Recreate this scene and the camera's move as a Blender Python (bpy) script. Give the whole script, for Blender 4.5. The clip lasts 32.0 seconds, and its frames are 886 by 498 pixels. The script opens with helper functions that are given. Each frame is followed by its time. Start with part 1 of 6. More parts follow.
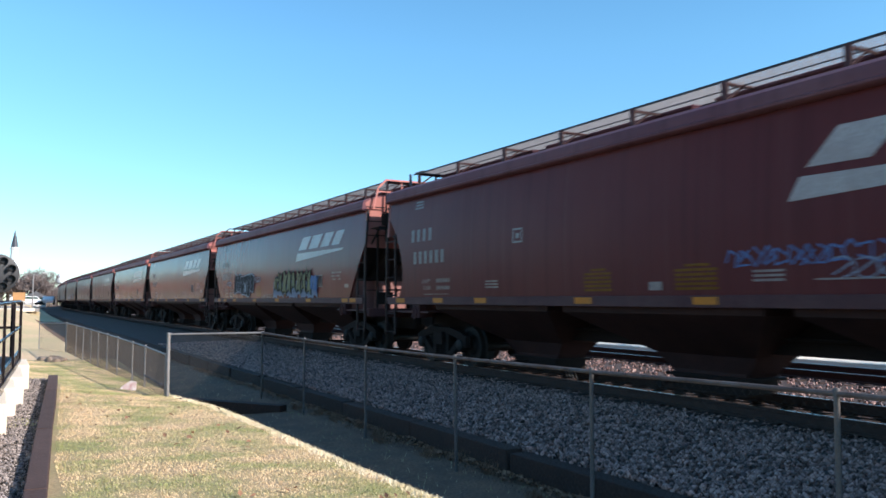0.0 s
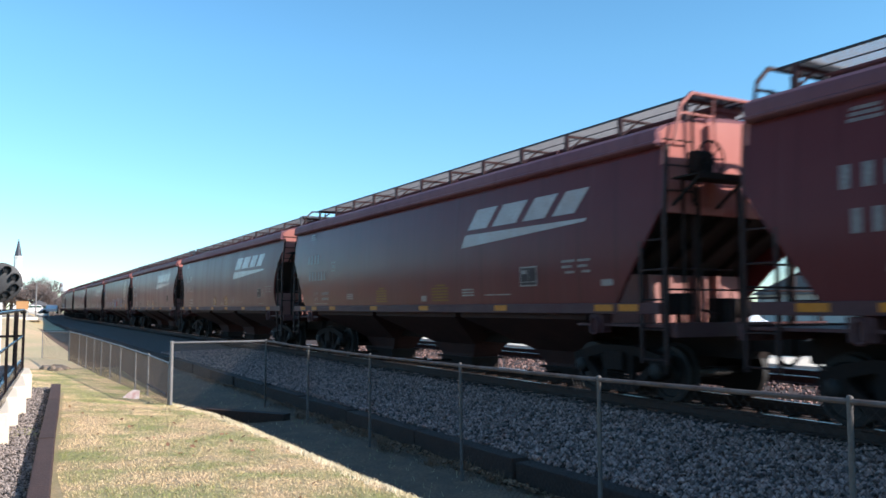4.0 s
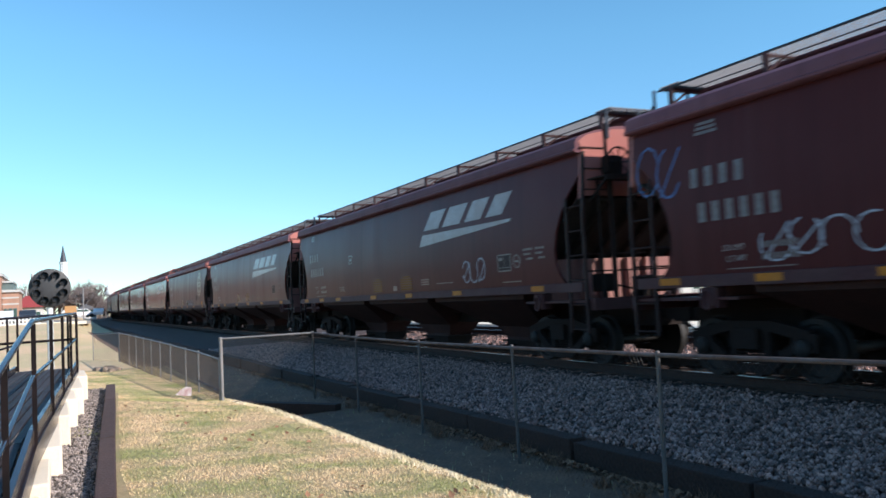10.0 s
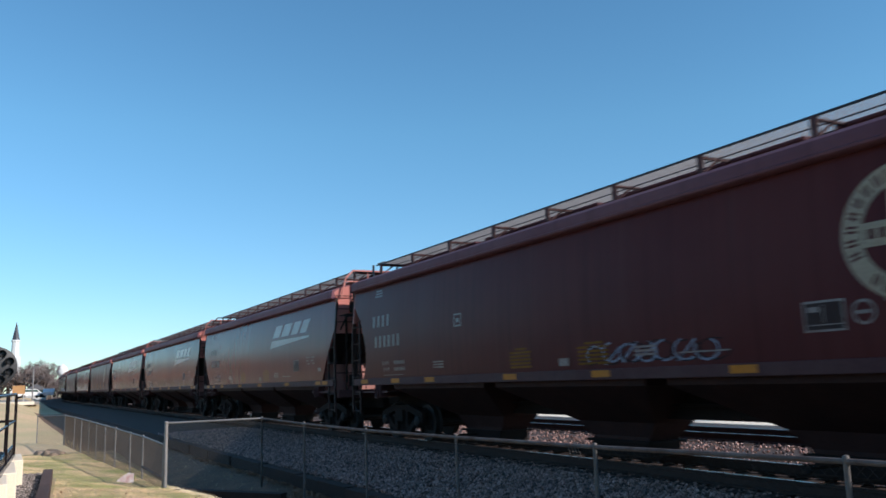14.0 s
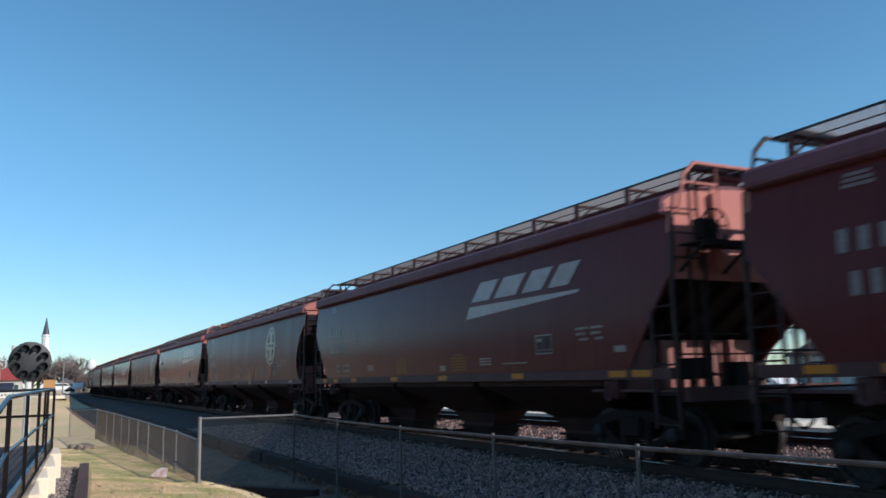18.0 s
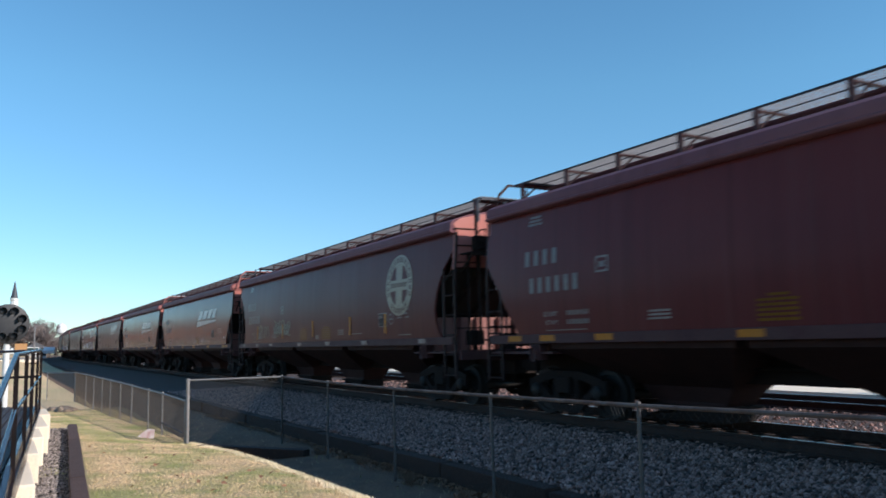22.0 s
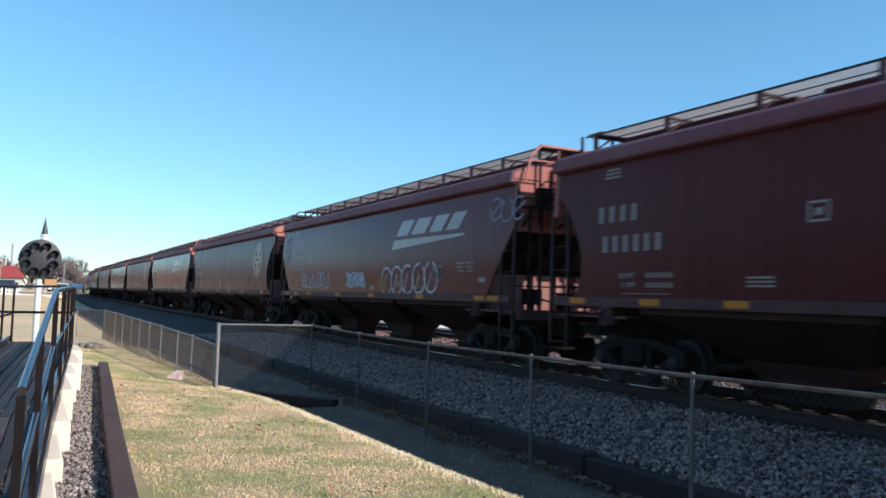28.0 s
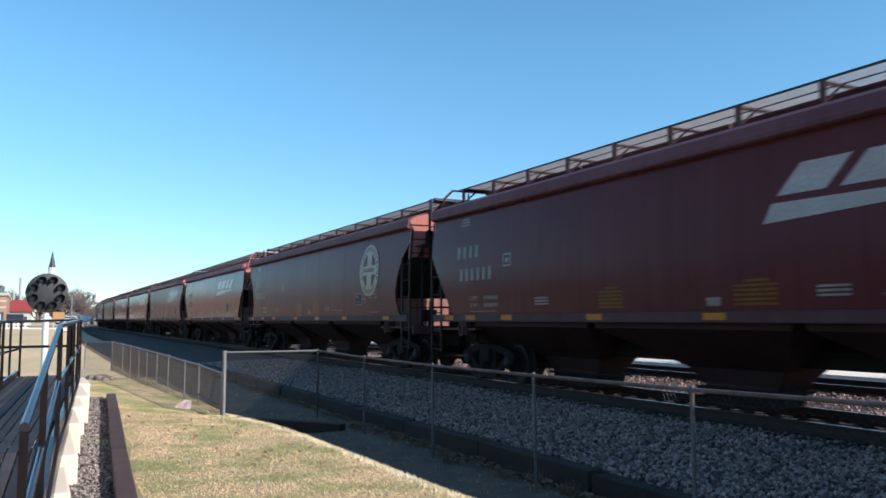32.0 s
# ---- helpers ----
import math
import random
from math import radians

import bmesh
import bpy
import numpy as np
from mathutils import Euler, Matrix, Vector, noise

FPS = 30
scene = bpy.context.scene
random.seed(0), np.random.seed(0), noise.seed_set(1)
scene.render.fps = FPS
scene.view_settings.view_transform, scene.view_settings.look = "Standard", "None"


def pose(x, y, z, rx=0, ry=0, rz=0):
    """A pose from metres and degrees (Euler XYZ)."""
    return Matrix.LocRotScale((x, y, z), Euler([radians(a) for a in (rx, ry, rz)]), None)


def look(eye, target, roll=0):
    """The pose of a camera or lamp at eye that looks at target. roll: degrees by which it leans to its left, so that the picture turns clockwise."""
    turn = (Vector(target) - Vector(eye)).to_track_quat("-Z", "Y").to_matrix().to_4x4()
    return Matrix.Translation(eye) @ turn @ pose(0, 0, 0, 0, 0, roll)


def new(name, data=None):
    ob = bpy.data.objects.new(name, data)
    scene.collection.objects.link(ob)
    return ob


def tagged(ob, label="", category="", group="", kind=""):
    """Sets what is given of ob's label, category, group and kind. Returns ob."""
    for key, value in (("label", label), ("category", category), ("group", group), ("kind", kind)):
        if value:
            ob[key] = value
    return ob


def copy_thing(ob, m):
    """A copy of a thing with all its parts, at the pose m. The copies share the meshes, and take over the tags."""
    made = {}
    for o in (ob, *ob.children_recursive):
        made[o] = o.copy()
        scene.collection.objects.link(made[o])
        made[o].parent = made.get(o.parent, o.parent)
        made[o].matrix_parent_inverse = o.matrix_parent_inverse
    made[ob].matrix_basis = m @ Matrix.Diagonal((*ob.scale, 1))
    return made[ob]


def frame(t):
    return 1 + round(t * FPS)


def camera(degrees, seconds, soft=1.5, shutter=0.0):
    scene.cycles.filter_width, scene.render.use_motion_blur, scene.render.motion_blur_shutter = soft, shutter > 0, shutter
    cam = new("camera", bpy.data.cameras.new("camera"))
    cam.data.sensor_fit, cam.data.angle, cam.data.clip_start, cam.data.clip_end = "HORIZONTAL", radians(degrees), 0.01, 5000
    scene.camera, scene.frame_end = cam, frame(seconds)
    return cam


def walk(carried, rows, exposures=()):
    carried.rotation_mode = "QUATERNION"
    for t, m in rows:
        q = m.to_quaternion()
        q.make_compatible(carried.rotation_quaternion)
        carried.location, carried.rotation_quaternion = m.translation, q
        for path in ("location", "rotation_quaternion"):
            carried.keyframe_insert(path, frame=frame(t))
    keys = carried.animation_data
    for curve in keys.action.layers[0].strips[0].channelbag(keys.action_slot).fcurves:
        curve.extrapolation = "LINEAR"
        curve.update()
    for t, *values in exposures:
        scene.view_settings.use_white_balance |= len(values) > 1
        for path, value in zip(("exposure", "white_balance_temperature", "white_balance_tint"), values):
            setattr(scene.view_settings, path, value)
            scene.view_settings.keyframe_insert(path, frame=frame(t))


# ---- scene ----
cam = camera(57.5, 32.0, soft=1.6, shutter=0.25)


def view(x, y, z, yaw, pitch, roll):
    """A hand-held camera: metres, then degrees to the left, up, and of lean to the left."""
    return pose(x, y, z, 0, 0, yaw) @ pose(0, 0, 0, 90 + pitch) @ pose(0, 0, 0, 0, 0, roll)


PATH = [
    (0, 0.138, -0.139, 1.403, -28.62, 3.65, 0.10),
    (0.5, 0.140, -0.228, 1.398, -28.29, 3.68, -0.62),
    (1, 0.192, -0.221, 1.359, -28.12, 3.36, -0.97),
    (1.5, 0.151, -0.144, 1.395, -28.15, 3.37, -1.03),
    (2, 0.146, -0.205, 1.404, -28.20, 3.56, -1.66),
    (2.5, 0.146, -0.168, 1.395, -28.23, 3.97, -1.47),
    (3, 0.134, -0.281, 1.416, -28.32, 4.24, -0.99),
    (3.5, 0.137, -0.283, 1.404, -28.40, 4.40, -0.38),
    (4, 0.147, -0.077, 1.400, -28.42, 4.20, -0.04),
    (4.5, 0.149, -0.128, 1.391, -28.35, 3.69, -0.11),
    (6.5, 0.175, 0.013, 1.410, -28.09, 2.49, -0.33),
    (7, 0.151, 0.059, 1.415, -27.85, 3.10, -0.34),
    (7.5, 0.157, -0.111, 1.406, -27.31, 3.82, -0.44),
    (8, 0.133, -0.040, 1.409, -26.71, 4.08, -0.54),
    (8.5, 0.082, 0.023, 1.443, -25.82, 4.47, 0.13),
    (9, 0.092, -0.211, 1.470, -25.56, 4.15, -1.88),
    (9.5, 0.150, 0.013, 1.415, -25.35, 3.78, -2.45),
    (10, 0.089, 0.052, 1.384, -25.87, 3.24, -2.84),
    (10.5, 0.203, 0.161, 1.387, -26.31, 3.41, -2.58),
    (11, 0.206, 0.161, 1.391, -27.14, 4.15, -1.56),
    (11.5, 0.243, 0.054, 1.367, -28.02, 5.07, -1.33),
    (12, 0.211, -0.101, 1.381, -28.58, 5.90, -1.44),
    (12.5, 0.194, -0.064, 1.390, -28.65, 7.07, -1.42),
    (13, 0.218, -0.137, 1.397, -28.71, 7.75, -1.95),
    (13.5, 0.205, -0.119, 1.391, -28.56, 8.40, -2.03),
    (15.5, 0.291, -0.171, 1.392, -29.29, 11.00, -0.85),
    (16, 0.267, -0.165, 1.408, -29.55, 10.84, -1.55),
    (16.5, 0.184, -0.050, 1.400, -29.51, 11.17, -1.25),
    (17, 0.194, -0.080, 1.395, -28.50, 11.49, -0.48),
    (17.5, 0.059, -0.079, 1.416, -27.65, 10.76, -0.26),
    (18, 0.090, -0.049, 1.407, -26.87, 9.07, -1.33),
    (18.5, 0.177, -0.164, 1.446, -26.07, 8.31, -1.97),
    (19, 0.050, -0.045, 1.422, -26.21, 8.48, -1.89),
    (19.5, -0.001, -0.088, 1.412, -26.08, 8.69, -2.32),
    (20, 0.032, -0.292, 1.415, -25.52, 8.31, -2.14),
    (20.5, -0.049, 0.100, 1.401, -26.73, 7.92, -0.99),
    (21, -0.040, 0.224, 1.404, -28.78, 7.77, -0.49),
    (21.5, -0.107, 0.266, 1.403, -30.59, 8.17, -0.68),
    (22, -0.180, 0.037, 1.362, -28.70, 6.62, -1.17),
    (22.5, -0.269, 0.130, 1.384, -26.96, 6.28, -1.11),
    (23, -0.276, -0.160, 1.416, -26.07, 5.57, -1.21),
    (23.5, -0.266, 0.109, 1.385, -26.05, 5.05, -0.23),
    (24, -0.259, 0.202, 1.378, -25.70, 4.93, -0.01),
    (24.5, -0.264, -0.063, 1.400, -25.14, 5.07, -0.31),
    (25, -0.257, 0.246, 1.376, -25.13, 5.12, 0.41),
    (25.5, -0.318, 0.490, 1.447, -25.44, 4.56, 0.75),
    (26, -0.255, -0.018, 1.403, -25.42, 4.31, -0.08),
    (26.5, -0.251, 0.276, 1.374, -25.68, 4.05, 0.40),
    (28.5, -0.249, 0.395, 1.363, -27.16, 3.50, 1.87),
    (29, -0.254, 0.233, 1.372, -27.08, 3.52, 0.81),
    (29.5, -0.248, 0.381, 1.368, -26.67, 3.90, 0.87),
    (30, -0.263, -0.048, 1.396, -26.23, 3.65, -0.68),
    (30.5, -0.259, -0.054, 1.395, -26.03, 3.42, -0.32),
    (31, -0.239, 0.222, 1.373, -25.81, 3.87, 0.41),
    (31.5, -0.298, 0.448, 1.416, -25.63, 4.65, 0.58),
    (32, -0.220, 0.281, 1.382, -26.55, 4.93, -0.12),
]
STOPS = ((0, 0.42), (4, 0.38), (6, 0.44), (7, 0.5), (8, 0.28), (9, 0.12), (10, 0.25), (11, 0.34), (12, 0.15), (13, 0.0), (16, -0.25), (19, -0.25), (21, -0.28), (22, -0.06), (23, 0.0), (26, 0.1), (29, 0.15), (32, 0.15))
EXPOSURES = [(t, e + 0.13, 6420, 15) for t, e in STOPS]
walk(cam, [(t, view(*v)) for t, *v in PATH], EXPOSURES)

# ---- sky and sun ----
SUN_SIDE = 38.0   # degrees from the near end of the track towards the far side
SUN_UP = 28.4
to_sun = Vector((math.sin(radians(SUN_SIDE)) * math.cos(radians(SUN_UP)), -math.cos(radians(SUN_SIDE)) * math.cos(radians(SUN_UP)), math.sin(radians(SUN_UP))))
world = bpy.data.worlds.new("world")
scene.world = world
world.use_nodes = True
wn = world.node_tree.nodes
sky = wn.new("ShaderNodeTexSky")
sky.sky_type = "NISHITA"
sky.sun_disc = False
sky.sun_elevation = radians(SUN_UP)
sky.sun_rotation = math.atan2(to_sun.x, to_sun.y)
sky.air_density, sky.dust_density, sky.ozone_density = 1.0, 0.0, 1.6
wn["Background"].inputs["Strength"].default_value = 0.15
tone = wn.new("ShaderNodeHueSaturation")
tone.inputs["Saturation"].default_value = 1.1
tint = wn.new("ShaderNodeMix")
tint.data_type, tint.blend_type = "RGBA", "MULTIPLY"
tint.inputs["Factor"].default_value = 1.0
# paler and bluer towards the horizon, deeper and more cyan overhead
up = wn.new("ShaderNodeSeparateXYZ")
where = wn.new("ShaderNodeTexCoord")
rise = wn.new("ShaderNodeMapRange")
rise.inputs["From Max"].default_value = 0.3
shade = wn.new("ShaderNodeMix")
shade.data_type = "RGBA"
shade.inputs["A"].default_value, shade.inputs["B"].default_value = (0.535, 0.735, 0.955, 1), (0.68, 1.045, 1.07, 1)
world.node_tree.links.new(where.outputs["Generated"], up.inputs[0])
world.node_tree.links.new(up.outputs["Z"], rise.inputs["Value"])
world.node_tree.links.new(rise.outputs[0], shade.inputs["Factor"])
world.node_tree.links.new(shade.outputs["Result"], tint.inputs["B"])
world.node_tree.links.new(sky.outputs["Color"], tone.inputs["Color"])
world.node_tree.links.new(tone.outputs["Color"], tint.inputs["A"])
world.node_tree.links.new(tint.outputs["Result"], wn["Background"].inputs["Color"])
sun = new("sun", bpy.data.lights.new("sun", "SUN"))
sun.data.energy, sun.data.angle, sun.data.color = 5.0, radians(0.5), (1.0, 0.94, 0.85)
sun.matrix_world = look(to_sun * 50, (0, 0, 0))

# ---- materials ----
def material(name, color, rough=0.6, metal=0.0, grain=0.0, scale=20.0, big=0.0, big_scale=1.5, bump=0.0, bump_scale=40.0, spread=0.0, tint=None, spec=0.5, coords="Object"):
    """A paint, stone or metal: base colour, fine grain, large stains, fine relief, and a spread from piece to piece."""
    m = bpy.data.materials.new(name)
    m.use_nodes = True
    n, l = m.node_tree.nodes, m.node_tree.links
    b = n["Principled BSDF"]
    b.inputs["Roughness"].default_value, b.inputs["Metallic"].default_value = rough, metal
    b.inputs["Specular IOR Level"].default_value = spec
    c = n.new("ShaderNodeRGB")
    c.outputs[0].default_value = (*color, 1)
    out = c.outputs[0]
    place = n.new("ShaderNodeTexCoord")
    where = place.outputs[coords]

    def noise_of(s, detail=6.0):
        t = n.new("ShaderNodeTexNoise")
        t.inputs["Scale"].default_value, t.inputs["Detail"].default_value = s, detail
        l.new(where, t.inputs["Vector"])
        return t.outputs["Fac"]

    def mixed(a, fac, other, low, high, mode="MIX"):
        r = n.new("ShaderNodeMapRange")
        r.inputs["From Min"].default_value, r.inputs["From Max"].default_value = 0.35, 0.65
        r.inputs["To Min"].default_value, r.inputs["To Max"].default_value = low, high
        l.new(fac, r.inputs["Value"])
        x = n.new("ShaderNodeMix")
        x.data_type, x.blend_type = "RGBA", mode
        l.new(r.outputs[0], x.inputs["Factor"])
        l.new(a, x.inputs["A"])
        x.inputs["B"].default_value = (*other, 1)
        return x.outputs["Result"]

    if grain:
        out = mixed(out, noise_of(scale), (0.25, 0.25, 0.25), 0, grain, "MULTIPLY")
    if big:
        out = mixed(out, noise_of(big_scale, 4.0), tint or tuple(v * 0.4 for v in color), 0, big)
    if spread:
        info = n.new("ShaderNodeObjectInfo")
        geo = n.new("ShaderNodeNewGeometry")
        add = n.new("ShaderNodeMath")
        add.operation = "ADD"
        l.new(info.outputs["Random"], add.inputs[0])
        l.new(geo.outputs["Random Per Island"], add.inputs[1])
        h = n.new("ShaderNodeHueSaturation")
        r = n.new("ShaderNodeMapRange")
        r.inputs["To Min"].default_value, r.inputs["To Max"].default_value = 1 - spread, 1 + spread
        whole = n.new("ShaderNodeMath")
        whole.operation = "FRACT"
        l.new(add.outputs[0], whole.inputs[0])
        l.new(whole.outputs[0], r.inputs["Value"])
        l.new(r.outputs[0], h.inputs["Value"])
        l.new(out, h.inputs["Color"])
        out = h.outputs["Color"]
    l.new(out, b.inputs["Base Color"])
    if bump:
        k = n.new("ShaderNodeBump")
        k.inputs["Strength"].default_value, k.inputs["Distance"].default_value = bump, 0.02
        l.new(noise_of(bump_scale), k.inputs["Height"])
        l.new(k.outputs[0], b.inputs["Normal"])
    return m


def car_paint(name, color, faded, rough=0.14, gloss=0.095):
    """Oxide-red freight-car paint: rain streaks down the sheets, faded patches, fine dirt."""
    m = bpy.data.materials.new(name)
    m.use_nodes = True
    n, l = m.node_tree.nodes, m.node_tree.links
    b = n["Principled BSDF"]
    b.inputs["Specular IOR Level"].default_value = gloss
    b.inputs["Specular Tint"].default_value = (1.0, 0.81, 0.88, 1)
    place = n.new("ShaderNodeTexCoord")
    info = n.new("ShaderNodeObjectInfo")
    shift = n.new("ShaderNodeVectorMath")
    shift.operation = "MULTIPLY_ADD"
    l.new(info.outputs["Random"], shift.inputs[0])
    shift.inputs[1].default_value = (0, 37, 0)
    l.new(place.outputs["Object"], shift.inputs[2])

    def noise_of(stretch, s, detail):
        k = n.new("ShaderNodeVectorMath")
        k.operation = "MULTIPLY"
        k.inputs[1].default_value = stretch
        l.new(shift.outputs[0], k.inputs[0])
        t = n.new("ShaderNodeTexNoise")
        t.inputs["Scale"].default_value, t.inputs["Detail"].default_value = s, detail
        l.new(k.outputs[0], t.inputs["Vector"])
        return t.outputs["Fac"]

    def ranged(v, a, c, lo, hi):
        r = n.new("ShaderNodeMapRange")
        for key, val in (("From Min", a), ("From Max", c), ("To Min", lo), ("To Max", hi)):
            r.inputs[key].default_value = val
        l.new(v, r.inputs["Value"])
        return r.outputs[0]

    def mix(fac, a, c):
        x = n.new("ShaderNodeMix")
        x.data_type = "RGBA"
        l.new(fac, x.inputs["Factor"])
        for key, val in (("A", a), ("B", c)):
            if isinstance(val, tuple):
                x.inputs[key].default_value = (*val, 1)
            else:
                l.new(val, x.inputs[key])
        return x.outputs["Result"]

    out = mix(ranged(noise_of((1, 0.5, 0.8), 0.9, 5.0), 0.4, 0.66, 0, 0.55), color, faded)
    out = mix(ranged(noise_of((1, 5.0, 0.12), 1.3, 4.0), 0.5, 0.72, 0, 0.35), out, tuple(v * 0.5 for v in color))
    out = mix(ranged(noise_of((1, 9.0, 0.2), 1.0, 5.0), 0.58, 0.75, 0, 0.12), out, (0.16, 0.1, 0.085))
    h = n.new("ShaderNodeHueSaturation")
    l.new(ranged(info.outputs["Random"], 0, 1, 0.82, 1.2), h.inputs["Value"])
    l.new(out, h.inputs["Color"])
    l.new(h.outputs["Color"], b.inputs["Base Color"])
    l.new(ranged(noise_of((1, 1.5, 0.15), 1.0, 2.0), 0.3, 0.7, rough, rough + 0.08), b.inputs["Roughness"])
    k = n.new("ShaderNodeBump")
    k.inputs["Strength"].default_value, k.inputs["Distance"].default_value = 0.16, 0.03
    l.new(noise_of((1, 1.1, 0.2), 0.8, 1.0), k.inputs["Height"])
    l.new(k.outputs[0], b.inputs["Normal"])
    return m


PAINT = car_paint("oxide_paint", (0.107, 0.0245, 0.0262), (0.128, 0.034, 0.032), 0.18)
PAINT_OLD = car_paint("oxide_paint_old", (0.094, 0.0235, 0.0238), (0.116, 0.034, 0.031), 0.28, 0.075)
ROOF_PAINT = car_paint("dusty_roof_paint", (0.15, 0.062, 0.075), (0.2, 0.095, 0.1), 0.5)
# faded car paint, raised further so the colour carries the sun on the ends
SUNLIT_END_PAINT = car_paint("oxide_paint_sunlit_end", (0.43, 0.155, 0.13), (0.5, 0.225, 0.185), 0.5)
# end paint dimmed for the bulkheads, their part shade put into the colour
BULKHEAD_PAINT = car_paint("oxide_paint_part_shaded", (0.3, 0.145, 0.13), (0.36, 0.2, 0.18), 0.5)
SILL = material("weathered_sill", (0.085, 0.03, 0.032), 0.6, 0, 0.4, 30, 0.5, 2.0, 0.15, 30, tint=(0.1, 0.05, 0.045), spec=0.2)
UNDER = material("grimy_black_steel", (0.026, 0.0195, 0.0175), 0.8, 0, 0.4, 25, 0.5, 3.0, 0.2, 30, tint=(0.024, 0.017, 0.015), spec=0.1)
BROWN_UNDER = material("grimy_shaded_oxide_steel", (0.056, 0.024, 0.021), 0.7, 0, 0.4, 25, 0.5, 2.0, 0.2, 30, spec=0.2)
# darker copy of GALV for the near run, which stands in the train's shade
SHADED_GALV = material("shaded_galvanised_steel", (0.14, 0.125, 0.118), 0.7, 0.2, 0.3, 60, 0.4, 6.0, 0.1, 80)
GALV = material("galvanised_steel", (0.3, 0.28, 0.268), 0.6, 0.3, 0.25, 60, 0.35, 6.0, 0.1, 80)
RUSTY_TUBE = material("rusted_fence_rail", (0.1, 0.06, 0.048), 0.75, 0.2, 0.4, 40, 0.5, 4, tint=(0.2, 0.18, 0.17))
WIRE = material("dull_fence_wire", (0.115, 0.095, 0.08), 0.7, 0.0, 0.25, 60, 0.35, 6.0)
# WIRE darkened for the near run: the shade on that mesh is its colour
SHADED_WIRE = material("shaded_fence_wire", (0.05, 0.038, 0.033), 0.8, 0.1, 0.25, 60, 0.35, 6.0)
GRATE = material("walkway_steel", (0.125, 0.13, 0.15), 0.6, 0.1, 0.35, 50, 0.3, 4.0)
EDGE_STEEL = material("dark_walkway_edge", (0.03, 0.028, 0.034), 0.5, 0, 0.3, 40, spec=0.3)
GREY_STEEL = material("shaded_grey_steel", (0.05, 0.046, 0.044), 0.75, 0, 0.35, 20, 0.5, 2, 0.15, 30, spec=0.15)
LADDER = material("dark_oxide_ladder_paint", (0.036, 0.016, 0.0145), 0.6, 0, 0.4, 30, 0.5, 3, tint=(0.05, 0.03, 0.027), spec=0.2)
WHEEL = material("worn_wheel_steel", (0.014, 0.011, 0.0095), 0.7, 0.1, 0.3, 30, 0.3, 5)
RAIL_TOP = material("polished_rail", (0.5, 0.48, 0.46), 0.3, 1.0, 0.2, 60)
RAIL_RUST = material("rusty_rail", (0.06, 0.033, 0.024), 0.85, 0.2, 0.4, 60, 0.4, 8, 0.3, 60)
TIE = material("creosoted_timber", (0.046, 0.023, 0.0155), 0.9, 0, 0.6, 35, 0.4, 4, 0.5, 25, spread=0.3)
TIMBER = material("brown_edging_timber", (0.09, 0.048, 0.038), 0.85, 0, 0.5, 40, 0.4, 3, 0.4, 30, spread=0.15)
BALLAST = material("ballast_bed", (0.085, 0.053, 0.043), 0.95, 0, 0.75, 22, 0.3, 1.2, 1.0, 24)
STONE = material("ballast_stone", (0.375, 0.211, 0.169), 0.45, 0, 0.5, 50, 0.65, 12, 0, 40, spread=0.95)
DECOR = material("landscape_stone", (0.3, 0.25, 0.225), 0.8, 0, 0.5, 40, 0.6, 14, 0, 40, spread=0.95)
LAWN = material("winter_lawn", (0.52, 0.37, 0.215), 0.95, 0, 0.45, 30, 0.9, 1.3, 0.8, 60, tint=(0.28, 0.27, 0.11))
TAN = material("bare_tan_ground", (0.78, 0.54, 0.32), 0.95, 0, 0.3, 6, 0.7, 0.18, 0.5, 20, tint=(0.45, 0.4, 0.2))
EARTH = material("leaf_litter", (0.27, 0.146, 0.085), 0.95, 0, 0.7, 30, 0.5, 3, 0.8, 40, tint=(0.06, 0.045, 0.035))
ASPHALT = material("asphalt", (0.25, 0.23, 0.21), 0.9, 0, 0.3, 80, 0.4, 0.6, 0.2, 90, tint=(0.34, 0.3, 0.26))
CONCRETE = material("pale_concrete", (0.9, 0.77, 0.6), 0.85, 0, 0.15, 50, 0.35, 2.5, 0.15, 60, tint=(0.68, 0.58, 0.45), spread=0.06)
RAILING = material("black_railing_paint", (0.016, 0.015, 0.02), 0.26, 0, 0.3, 30, 0.25, 5, 0.05, 40, tint=(0.06, 0.03, 0.025))
POSTS = material("brown_railing_paint", (0.008, 0.0055, 0.0055), 0.6, 0, 0.4, 30, 0.4, 6, 0.05, 40, tint=(0.026, 0.016, 0.016), spec=0.12)
DECK = material("dark_deck_boards", (0.038, 0.031, 0.032), 0.6, 0, 0.6, 30, 0.5, 3, 0.4, 40, tint=(0.065, 0.054, 0.052), spread=0.5, spec=0.2)
WHITE = material("white_marking", (0.47, 0.41, 0.39), 0.25, 0, 0.4, 30, 0.5, 2.2, tint=(0.3, 0.22, 0.19), spec=0.2)
FAINT = material("worn_lettering", (0.25, 0.215, 0.205), 0.3, 0, 0.5, 25, 0.5, 3, tint=(0.17, 0.11, 0.1), spec=0.15)
HERALD = material("cream_herald", (0.42, 0.33, 0.225), 0.3, 0, 0.4, 30, 0.6, 2.5, tint=(0.3, 0.22, 0.17), spec=0.15)
CREAM = material("faded_marking", (0.34, 0.3, 0.28), 0.25, 0, 0.5, 25, 0.6, 3, tint=(0.2, 0.12, 0.11), spec=0.2)
YELLOW = material("yellow_reflector", (0.6, 0.2, 0.018), 0.5, 0, 0.35, 20, 0.4, 2, tint=(0.45, 0.17, 0.04), spec=0.15)
YTEXT = material("yellow_stencil", (0.22, 0.095, 0.015), 0.25, 0, 0.4, 30, 0.4, 3, spec=0.12)
